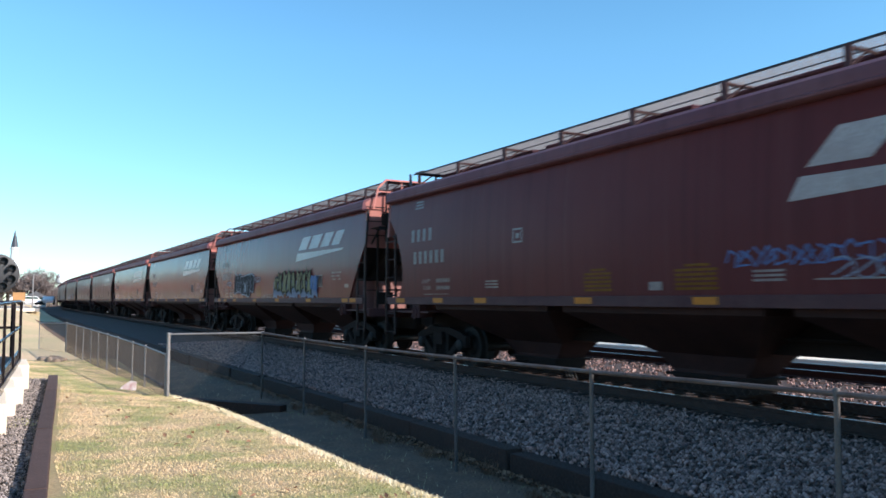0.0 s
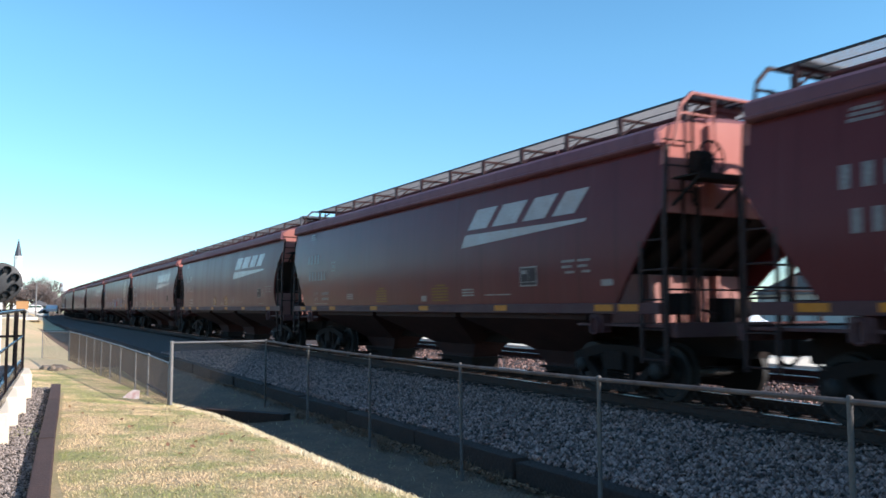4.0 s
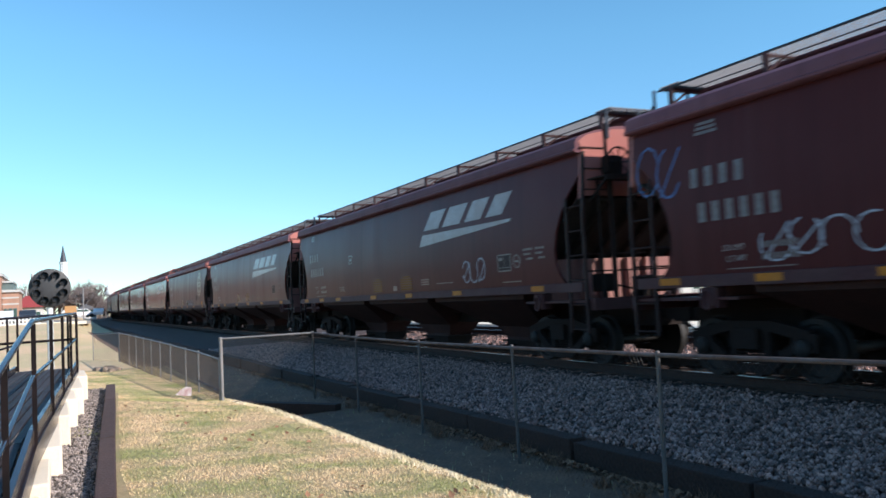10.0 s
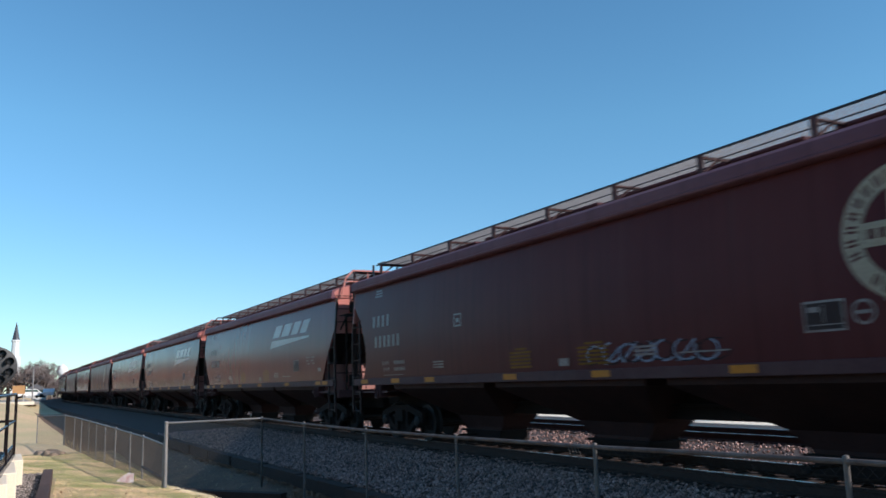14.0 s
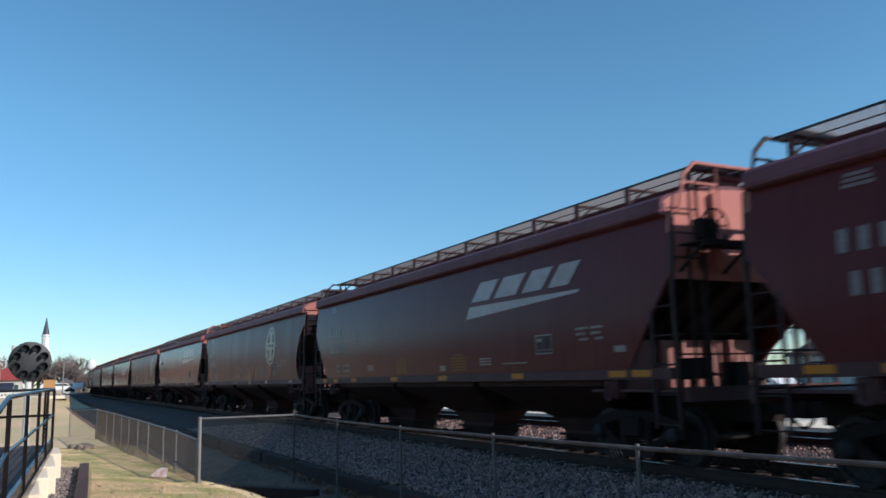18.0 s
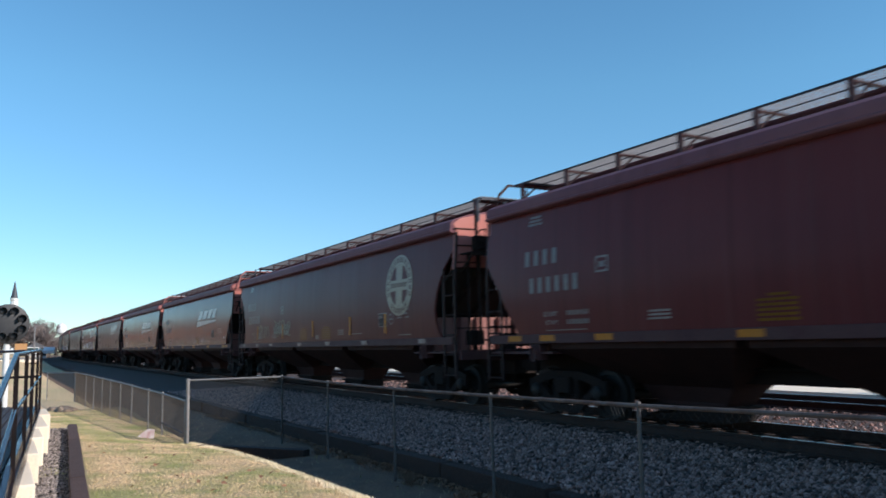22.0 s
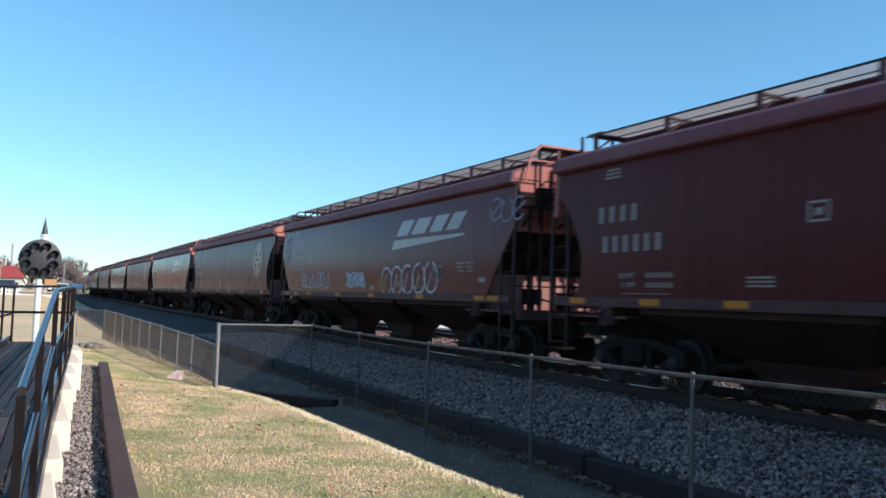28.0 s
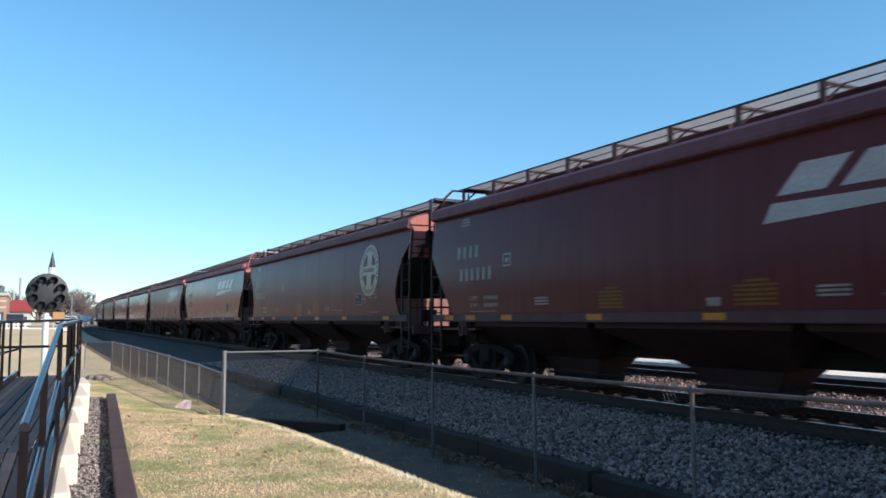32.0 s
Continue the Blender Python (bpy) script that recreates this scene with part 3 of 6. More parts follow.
# ---- chain-link fence ----
def fence_mesh(length, top_a, top_b, height, r=0.0014):
    """Woven wire between two posts: wires crossing at right angles. Local x runs along the fence."""
    s = Shape()
    step = 0.074
    k = int((length + height) / step) + 1
    for i in range(k):
        for lean in (1, -1):
            c = i * step
            a0, a1 = max(0.0, c - height), min(length, c)
            if a1 - a0 < 0.02:
                continue
            if lean == 1:
                p, q = (a0, c - a0), (a1, c - a1)
            else:
                p, q = (length - a0, c - a0), (length - a1, c - a1)

            def lift(u, h):
                return (u, 0.004 * lean, h - height + top_a + (top_b - top_a) * u / length)

            a, b = Vector(lift(*p)), Vector(lift(*q))
            d = (b - a).normalized()
            n1 = d.cross(Vector((0, 1, 0))) * r
            n2 = Vector((0, r, 0))
            s.add([a + n1, a - n1 * 0.5 + n2, a - n1 * 0.5 - n2, b + n1, b - n1 * 0.5 + n2, b - n1 * 0.5 - n2], [(0, 1, 4, 3), (1, 2, 5, 4), (2, 0, 3, 5)])
    return s


def fence_run(posts, label, heavy_first=False, rail=GALV, wire=WIRE, thick=0.0018, steel=GALV):
    """posts: (x, y, ground z, top z)."""
    fence = thing("chain_link_fence", label, "fence", "chain-link fence runs")
    lean = random.Random(len(posts))
    for i, (x, y, g, t) in enumerate(posts):
        r = 0.034 if heavy_first and i == 0 else 0.0185
        p = part("post", Shape().wheel((x, y, 0), (0, 0, 1), ((g - 0.15, r), (t - 0.02, r)), 12), steel, fence, smooth=True)
        if 0 < i < len(posts) - 1 and not heavy_first:
            a, b = lean.uniform(-0.012, 0.012), lean.uniform(-0.022, 0.022)
            p.matrix_basis = Matrix.Translation((x, y, t)) @ Euler((b, a, 0)).to_matrix().to_4x4() @ Matrix.Translation((-x, -y, -t))
        part("post_cap", Shape().wheel((x, y, 0), (0, 0, 1), ((t - 0.02, r * 1.15), (t + 0.008, r * 1.15), (t + 0.018, r * 0.8), (t + 0.022, r * 0.2)), 12), steel, p, "domed metal post cap", smooth=True)
        for h in (0.25, 0.5, 0.75):
            z = g + (t - g) * h
            part("tension_band", Shape().wheel((x, y, 0), (0, 0, 1), ((z - 0.012, r * 1.12), (z + 0.012, r * 1.12)), 12), steel, p, smooth=True)
    for (xa, ya, ga, ta), (xb, yb, gb, tb) in zip(posts, posts[1:]):
        part("top_rail", Shape().bar((xa, ya, ta - 0.015), (xb, yb, tb - 0.015), 0.018, 8), rail, fence, smooth=True)
        length = math.hypot(xb - xa, yb - ya)
        o = part("wire_mesh", fence_mesh(length, ta - 0.03, tb - 0.03, (ta - ga + tb - gb) / 2 - 0.05, thick), wire, fence, "woven diamond wire mesh")
        o.matrix_basis = pose(xa, ya, 0, 0, 0, math.degrees(math.atan2(yb - ya, xb - xa)))
    return fence


near_posts = [(4.52, 15.06, 0.8), (4.52, 12.62, 0.775), (4.53, 10.11, 0.77), (4.54, 7.65, 0.79), (4.53, 5.29, 0.82), (4.51, 2.99, 0.87), (4.52, 0.6, 0.9), (4.52, -1.8, 0.9)]
fence_run([(x, y, -0.45, z) for x, y, z in near_posts], "galvanised chain-link fence with a rusted rail beside the ballast", rail=RUSTY_TUBE, wire=SHADED_WIRE, thick=0.0012, steel=SHADED_GALV)
fence_run([(2.9, 15.6, -0.42, 0.78), (4.52, 15.06, -0.45, 0.8)], "short return of chain-link fence with a stout bright corner post", True)
back = [(2.87, 15.66, 0.4, -0.5), (2.81, 17.7, 0.45, -0.6), (2.77, 19.25, 0.46, -0.6), (2.7, 21.3, 0.49, -0.6), (2.65, 23.05, 0.5, -0.58), (2.6, 24.8, 0.51, -0.56), (2.55, 26.4, 0.52, -0.55), (2.49, 28.2, 0.535, -0.55), (2.43, 30.15, 0.545, -0.55), (2.33, 33.2, 0.55, -0.56)]
fence_run([(x, y, g, z) for x, y, z, g in back], "sunlit chain-link fence running off along the lawn", thick=0.0027)
fence_run([(2.3, 33.25, -0.6, 0.55), (1.5, 35.7, -0.6, 0.5)], "short end piece of chain-link fence")
single("fallen_rail", Shape().bar((2.8, 17.72, -0.16), (2.85, 15.72, -0.2), 0.02, 8), RUSTY_TUBE, "loose rusty rail hung between two fence posts", "rail", smooth=True)
for y in (5.5,):
    s = Shape()
    for i in range(4):
        s.bar((4.512, y + 0.045 * i, 0.8), (4.518, y + 0.045 * i - 0.05, 0.7 - 0.01 * (i % 2)), 0.0022, 5)
    single("wire_tie", s, WIRE, "twisted wire ties round the fence rail", "wire tie", "wire ties on the fence")

# a torn pale board lying against the fence foot
board = Shape().plate([(-0.42, 0, 0), (0.02, 0, 0), (0.03, 0, 0.3), (-0.08, 0, 0.32), (-0.2, 0, 0.25), (-0.3, 0, 0.16)], (0, 0.03, 0))
single("broken_board", board, material("peeling_board", (0.85, 0.76, 0.72), 0.8, 0, 0.2, 20, 0.75, 9, tint=(0.55, 0.2, 0.17)), "broken pale board with faded red paint, leaning by the fence", "board", at=pose(2.53, 17.1, -0.53, -4, 0, -20))
# ---- covered hopper cars ----
LENGTHS = {"straight": (8.13, 0.7, 4.25), "round": (8.68, 0.65, 4.45)}   # half the side sheet, from there to the coupler's face, spacing of the pockets
HALF, REACH, POCKET = LENGTHS["straight"]
FACE = -SIDE - 0.008


def mirrored(outline):
    """Outline of (y, z) for the far end, continued round the near end."""
    return outline + [(-y, z) for y, z in reversed(outline)]


def notch(cut):
    """The edge of the side sheet at the far end: y, z."""
    if cut == "straight":
        return [(HALF, 3.73), (HALF, 2.82), (HALF - 0.05, 2.76), (HALF - 1.0, 1.5), (HALF - 1.05, 1.46)]
    return [(HALF + a, z) for a, z in ((0, 3.73), (0, 3.36), (-0.17, 3.22), (-0.4, 3.0), (-0.63, 2.7), (-0.79, 2.4), (-0.87, 2.1), (-0.85, 1.85), (-0.75, 1.62), (-0.59, 1.46))]


def bulge(z):
    """How far the curved side draws in at a height: fullest at the middle, in towards the roof and a little towards the sill."""
    return 0.085 * ((z - 2.25) / 1.4) ** 2


def side_sheet(cut, sign):
    edge = list(reversed(notch(cut)))
    zs = sorted({z for _, z in edge} | {1.46 + 2.27 * i / 16 for i in range(17)})
    wide = 1.0 if sign < 0 else 1.45
    rings = []
    for z in zs:
        y = HALF - (HALF - ramp_of(z, [(h, d) for d, h in edge])) * wide
        xo, xi = sign * (SIDE - bulge(z)), sign * (SIDE - bulge(z) - 0.05)
        rings.append([(xo, -y, z), (xo, y, z), (xi, y, z), (xi, -y, z)])
    return Shape().sweep(rings)


def roof_shape(cut):
    inset = 0.066 if cut == "straight" else 0.01
    half = [(-SIDE + 0.06, 3.68), (-SIDE - 0.022, 3.69), (-SIDE - 0.05, 3.715), (-SIDE - 0.055, 3.745), (-SIDE - 0.02, 3.762), (-SIDE - 0.018, 3.775), (-SIDE - 0.03, 3.85), (-SIDE - 0.005, 3.92), (-SIDE + 0.1, 3.98), (-1.25, 4.08), (-0.8, 4.17), (-0.35, 4.21), (0.0, 4.22)]
    ring = half + [(-x, z) for x, z in reversed(half[:-1])]
    return Shape().sweep([[(x, y, z) for x, z in ring] for y in (-HALF + inset, -4, 0, 4, HALF - inset)])


def grating(x0, x1, y0, y1, z, pitch=0.05, along=3):
    """Open walkway: crossbars between long bearers."""
    s = Shape()
    n = int((y1 - y0) / pitch)
    for i in range(n + 1):
        y = y0 + (y1 - y0) * i / n
        s.box(x0, x1, y - 0.003, y + 0.003, z - 0.016, z)
    for i in range(along):
        x = x0 + (x1 - x0) * i / (along - 1)
        s.box(x - 0.003, x + 0.003, y0, y1, z - 0.026, z - 0.004)
    return s


def board_frame(sign, top):
    s = Shape()
    xo, xi = sign * 0.9, sign * 0.1
    for x in (xo, xi):
        s.box(x - 0.012, x + 0.012, -HALF - 0.05, HALF + 0.05, top - 0.026, top + 0.004)
    return s


def bracket(sign, top):
    """Holds the running board above the roof; origin at the roof's middle."""
    s = Shape()
    s.beam((sign * 0.9, 0, 4.1), (sign * 0.9, 0, top - 0.01), 0.035, 0.1, (0, 1, 0))
    s.beam((sign * 0.9, 0, top - 0.045), (sign * 0.1, 0, top - 0.045), 0.05, 0.04)
    s.beam((sign * 0.86, 0, 4.2), (sign * 0.55, 0, top - 0.05), 0.03, 0.03)
    return s


def end_frame(d, cut):
    """Bars over the end of the roof that carry the crossing walkway."""
    s = Shape()
    y = d * (HALF + 0.03)
    if cut == "straight":
        for x in (-1, 1):
            s.beam((x * 1.42, y, 3.72), (x * 1.28, y, 4.28), 0.038, 0.038)
            s.beam((x * 1.28, y, 4.28), (x * 1.05, y, 4.5), 0.045, 0.045)
            s.beam((x * 0.62, y, 3.7), (x * 0.62, y, 4.44), 0.035, 0.035)
        s.beam((-1.07, y, 4.49), (1.07, y, 4.49), 0.05, 0.04)
        s.beam((-1.28, y, 4.18), (-0.62, y, 4.18), 0.03, 0.03)
        s.beam((1.28, y, 4.18), (0.62, y, 4.18), 0.03, 0.03)
    else:
        for x in (-1, 1):
            s.beam((x * 1.0, y, 3.95), (x * 1.0, y, 4.46), 0.05, 0.05)
            s.beam((x * 0.3, y, 4.05), (x * 0.3, y, 4.46), 0.05, 0.05)
    return s


def end_wall(d, cut):
    y = d * (HALF - 0.06 if cut == "straight" else HALF + 0.006)
    low = 2.86 if cut == "straight" else 2.95
    arch = [(-1.54, 3.7), (-1.6, 3.88), (-1.42, 4.0), (-0.9, 4.11), (0, 4.17), (0.9, 4.11), (1.42, 4.0), (1.6, 3.88), (1.54, 3.7)]
    s = Shape().plate([(-1.58, y, low)] + [(x, y, z) for x, z in arch] + [(1.58, y, low)], (0, -d * 0.04, 0))
    if cut == "straight":
        s.box(-0.72, -0.6, min(y, y + d * 0.1), max(y, y + d * 0.1), low, 4.05)
        s.box(0.6, 0.72, min(y, y + d * 0.1), max(y, y + d * 0.1), low, 4.05)
        s.box(-1.58, 1.58, min(y, y + d * 0.07), max(y, y + d * 0.07), low - 0.12, low)
    for x in (-1, 1):
        s.beam((x * 1.585, d * HALF - d * 0.04, low - 0.05), (x * 1.52, d * HALF - d * 0.04, 3.7), 0.05, 0.08)
    return s


def slope_sheet(d, cut):
    s = Shape()
    y1, z1 = d * (HALF - 0.18), 2.84 if cut == "straight" else 2.93
    y0, z0 = d * (HALF - 2.7), 1.3
    s.plate([(-1.56, y1, z1), (1.56, y1, z1), (1.5, y0, z0), (-1.5, y0, z0)], (0, 0, -0.03))
    return s


def slope_rib(d, cut):
    y1, z1 = d * (HALF - 0.18), 2.84 if cut == "straight" else 2.93
    return Shape().beam((0, y1, z1 - 0.09), (0, d * (HALF - 2.7), 1.21), 0.06, 0.12)


def bulkhead(d):
    y = d * (HALF - 1.35)
    return Shape().plate([(-1.4, y, 1.171), (1.4, y, 1.171), (1.4, y, 1.93), (-1.4, y, 1.93)], (0, -d * 0.03, 0))


def stiffener(d):
    y = d * (HALF - 1.35) + d * 0.002
    return Shape().box(-0.03, 0.03, min(y, y + d * 0.12), max(y, y + d * 0.12), 1.173, 1.93)


def side_ladder(car, sx, d, cut):
    """Two stiles and their rungs in the notch at the car's corner."""
    x, ya, yb = sx * (SIDE - 0.02), d * (HALF + 0.02), d * (HALF - 0.46)
    top_b = 2.36 if cut == "straight" else 2.95
    outer = part("side_ladder", Shape().beam((x, ya, 0.62), (x, ya, 2.6), 0.048, 0.048, (1, 0, 0)).beam((x, ya, 2.6), (sx * (SIDE - 0.1), ya, 3.7), 0.048, 0.048, (1, 0, 0)), LADDER, car)
    part("stile", Shape().beam((x, yb, 0.62), (x, yb, top_b), 0.045, 0.045, (1, 0, 0)), LADDER, outer)
    rung = Shape().bar((x, ya, 0.68), (x, yb, 0.68), 0.014, 6).mesh("rung", LADDER)
    for i in range(5 if cut == "straight" else 6):
        part("rung", rung, LADDER, outer).location = (0, 0, 0.42 * i)


def end_ladder(d):
    s = Shape()
    y = d * (HALF + 0.02)
    for i in range(3):
        z = 3.05 + 0.36 * i
        s.bar((-1.6, y, z), (-1.05, y, z), 0.014, 6).bar((1.6, y, z), (1.05, y, z), 0.014, 6)
    s.beam((-1.05, y, 2.9), (-1.05, y, 4.2), 0.045, 0.045).beam((1.05, y, 2.9), (1.05, y, 4.2), 0.045, 0.045)
    s.beam((-0.95, y - d * 0.1, 1.2), (-0.95, y - d * 0.1, 2.9), 0.06, 0.06)
    s.bar((-1.6, y, 1.66), (1.6, y, 1.66), 0.014, 6).bar((-1.6, y, 1.95), (-0.3, y, 1.95), 0.014, 6)
    for x in (-0.72, -0.35, 0.3, 0.72):
        s.bar((x, y, 1.2), (x, y, 1.66), 0.012, 5)
    return s


def hopper(y):
    """One discharge pocket, its outlet gate below."""
    s = Shape().sweep([[(x * w, y + k * h, z) for x, k in ((-1, -1), (1, -1), (1, 1), (-1, 1))] for w, h, z in ((1.52, 2.05, 1.4), (1.5, 2.0, 1.22), (0.42, 0.98, 0.6), (0.32, 0.74, 0.36), (0.32, 0.7, 0.3))])
    return s


def gate(y):
    s = Shape().box(-0.36, 0.36, y - 0.7, y + 0.7, 0.06, 0.29)
    s.box(-0.42, 0.42, y - 0.8, y + 0.8, 0.26, 0.302)
    s.bar((-1.05, y + 0.25, 0.2), (1.05, y + 0.25, 0.2), 0.02, 8)
    s.wheel((-1.07, y + 0.25, 0.2), (1, 0, 0), ((0, 0.07), (0.06, 0.07)), 8)
    return s


def side_frame():
    """Cast side frame of a truck, seen from the side, with its openings."""
    s = Shape()
    t = 0.11
    for y in (-1, 1):
        s.box(-t / 2, t / 2, min(y * 0.72, y * 1.1), max(y * 0.72, y * 1.1), 0.42, 0.66)
        s.beam((0, y * 0.98, 0.62), (0, y * 0.34, 0.76), t, 0.15)
        s.beam((0, y * 0.8, 0.52), (0, y * 0.3, 0.17), t, 0.13)
        s.beam((0, y * 0.3, 0.7), (0, y * 0.3, 0.2), t, 0.11, (0, 1, 0))
    s.box(-t / 2, t / 2, -0.4, 0.4, 0.68, 0.82).box(-t / 2, t / 2, -0.36, 0.36, 0.1, 0.22)
    return s


def springs():
    s = Shape()
    for y in (-0.18, 0.0, 0.18):
        for i in range(6):
            z = 0.24 + 0.045 * i
            s.wheel((0, y, z), (0, 0, 1), ((0, 0.075), (0.028, 0.082)), 10)
    return s


def wheelset():
    s = Shape().bar((-1.08, 0, 0), (1.08, 0, 0), 0.075, 12)
    for d in (-1, 1):
        s.wheel((d * 0.76, 0, 0), (d, 0, 0), ((-0.1, 0.46), (-0.07, 0.46), (-0.055, 0.43), (0.065, 0.42), (0.07, 0.35), (0.03, 0.33), (0.02, 0.17), (0.08, 0.15), (0.1, 0.1)), 28)
        for i in range(3):
            a = i * 2.094
            s.bar((d * 0.84, 0.3 * math.cos(a), 0.3 * math.sin(a)), (d * 0.84, 0.14 * math.cos(a), 0.14 * math.sin(a)), 0.018, 5)
    return s


def bearing_cap():
    return Shape().wheel((0, 0, 0), (1, 0, 0), ((-0.06, 0.12), (0.05, 0.12), (0.07, 0.09), (0.09, 0.05)), 14)


MESHES = {}


def cached(key, make, mat, smooth=False):
    if key not in MESHES:
        MESHES[key] = make().mesh(key, mat, smooth)
    return MESHES[key]


WHEELS = []


def bogie(car, d):
    y = d * (HALF - 1.65)
    b = part("truck", cached("truck_bolster", lambda: Shape().box(-1.15, 1.15, -0.2, 0.2, 0.44, 0.72).box(-0.35, 0.35, -0.35, 0.35, 0.7, 0.95).box(-1.05, 1.05, -0.7, -0.62, 0.3, 0.42).box(-1.05, 1.05, 0.62, 0.7, 0.3, 0.42), UNDER), UNDER, car, "black four-wheel freight truck")
    b.location = (0, y, 0)
    for x in (-1.02, 1.02):
        o = part("side_frame", cached("side_frame", side_frame, UNDER), UNDER, b, "cast steel side frame")
        o.location = (x, 0, 0)
        o = tagged(part("spring_nest", cached("springs", springs, UNDER), UNDER, b), kind="stuff")
        o.location = (x, 0, 0)
        for w in (-0.89, 0.89):
            o = part("bearing_cap", cached("bearing_cap", bearing_cap, WHEEL, True), WHEEL, b)
            o.location, o.rotation_euler = (x * 1.04, w, 0.46), (0, 0, 0 if x > 0 else math.pi)
    for w in (-0.89, 0.89):
        o = part("wheelset", cached("wheelset", wheelset, WHEEL, True), WHEEL, b, "steel wheels on their axle")
        o.location = (0, w, 0.42)
        WHEELS.append((w, o))


def hopper_car(cut, label):
    """A covered hopper car; its middle over the origin, the rails at z = 0."""
    car = thing("hopper_car", label, "railroad car", "cars of the grain train")
    paint = PAINT if cut == "straight" else PAINT_OLD
    top = 4.51 if cut == "straight" else 4.47
    for sx in (-1, 1):
        part("side_sheet", side_sheet(cut, sx), paint, car, smooth=True)
        sill = Shape().box(min(sx * (SIDE - 0.1), sx * (SIDE + 0.015)), max(sx * (SIDE - 0.1), sx * (SIDE + 0.015)), -HALF + 0.07, HALF - 0.07, 1.315, 1.475)
        part("side_sill", sill, SILL, car, bevel=0.008)
        part("running_board", grating(min(sx * 0.1, sx * 0.9), max(sx * 0.1, sx * 0.9), -HALF, HALF, top), GRATE, car, "open steel grating walkway")
        part("board_edge", board_frame(sx, top), EDGE_STEEL, car)
        br = bracket(sx, top).mesh("bracket", SILL)
        count = 12 if cut == "straight" else 10
        for i in range(count):
            part("bracket", br, SILL, car).location = (0, (HALF - 0.25) * (2 * i / (count - 1) - 1), 0)
    part("roof", roof_shape(cut), ROOF_PAINT, car, "low arched roof", smooth=True)
    hatch = Shape().box(-0.3, 0.3, -1.93, 1.93, 4.38, 4.46).box(-0.33, -0.3, -1.93, 1.93, 4.4, 4.45).mesh("hatch_cover", ROOF_PAINT)
    part("hatch_coaming", Shape().box(-0.26, 0.26, -HALF + 0.35, HALF - 0.35, 4.19, 4.378), ROOF_PAINT, car, "raised steel coaming of the trough hatches")
    for i in range(4):
        part("hatch_cover", hatch, ROOF_PAINT, car, "long trough hatch cover", bevel=0.02).location = (0, (HALF - 2.2) * (2 * i / 3 - 1), 0)
    for y in (-POCKET, 0, POCKET):
        h = part("hopper", hopper(y), BROWN_UNDER, car, "tapered discharge hopper")
        part("outlet_gate", gate(y), UNDER, h)
    part("centre_sill", Shape().box(-0.28, 0.28, -HALF - 0.15, HALF + 0.15, 0.67, 1.15), UNDER, car)
    for d in (-1, 1):
        part("end_wall", end_wall(d, cut), SUNLIT_END_PAINT, car, "faded oxide-red end wall, coloured paler for the sun on it")
        # grey sheet, grimy black ribs: shade below the end wall is in these colours
        slope = part("slope_sheet", slope_sheet(d, cut), GREY_STEEL, car)
        rib = slope_rib(d, cut).mesh("rib", UNDER)
        for x in (-0.95, -0.3, 0.3, 0.95):
            part("rib", rib, UNDER, slope).location = (x, 0, 0)
        wall = part("bulkhead", bulkhead(d), BULKHEAD_PAINT, car)
        post = stiffener(d).mesh("stiffener", BULKHEAD_PAINT)
        for x in (-0.75, -0.3, 0.3, 0.75):
            part("stiffener", post, BULKHEAD_PAINT, wall).location = (x, 0, 0)
        # straight cars: sunlit colour on the near frame, shaded colour on the far one
        part("end_frame", end_frame(d, cut), (SUNLIT_END_PAINT if d < 0 else BROWN_UNDER) if cut == "straight" else GRATE, car)
        g = Shape()
        for i in range(17):
            y = d * (HALF - 0.42 + 0.026 * i)
            g.box(-0.9, 0.9, y - 0.003, y + 0.003, 4.49, 4.51)
        tagged(part("end_walkway", g, GRATE, car), kind="stuff")
        part("end_ladder", end_ladder(d), LADDER, car)
        for sx in (-1, 1):
            side_ladder(car, sx, d, cut)
            pad = Shape().box(min(sx * 1.42, sx * 1.62), max(sx * 1.42, sx * 1.62), d * (HALF - 1.5) - 0.16, d * (HALF - 1.5) + 0.16, 1.02, 1.31)
            part("jacking_pad", pad, SILL, car, bevel=0.02)
            ring = Shape()
            pts = [(sx * 1.645, d * (HALF - 1.5) + 0.09 * math.cos(a), 1.14 + 0.13 * math.sin(a)) for a in [i * math.pi / 6 for i in range(12)]]
            hub = Vector((sx * 1.645, d * (HALF - 1.5), 1.14))
            ring.sweep([[Vector(p) + (Vector(p) - hub).normalized() * 0.024 * math.cos(q) + Vector((0.024 * math.sin(q), 0, 0)) for q in [math.pi * j / 3 for j in range(6)]] for p in pts + pts[:1]], caps=False)
            part("tow_ring", ring, SILL, car)
        sill = Shape().box(-1.58, 1.58, min(d * (HALF + 0.05), d * (HALF + 0.17)), max(d * (HALF + 0.05), d * (HALF + 0.17)), 1.0, 1.2)
        sill.box(-1.58, 1.58, min(d * (HALF - 2.0), d * (HALF + 0.05)), max(d * (HALF - 2.0), d * (HALF + 0.05)), 1.13, 1.17)
        part("end_sill", sill, SILL, car)
        c = Shape().box(-0.11, 0.11, min(d * (HALF + 0.15), d * (HALF + REACH - 0.12)), max(d * (HALF + 0.15), d * (HALF + REACH - 0.12)), 0.78, 0.96)
        c.plate([(a, d * (HALF + REACH + b), 0.74) for a, b in ((-0.16, -0.2), (0.14, -0.22), (0.2, -0.04), (0.02, 0.0), (-0.04, -0.1), (-0.15, 0.02))], (0, 0, 0.26))
        part("coupler", c, UNDER, car, "knuckle coupler")
        hose = Shape()
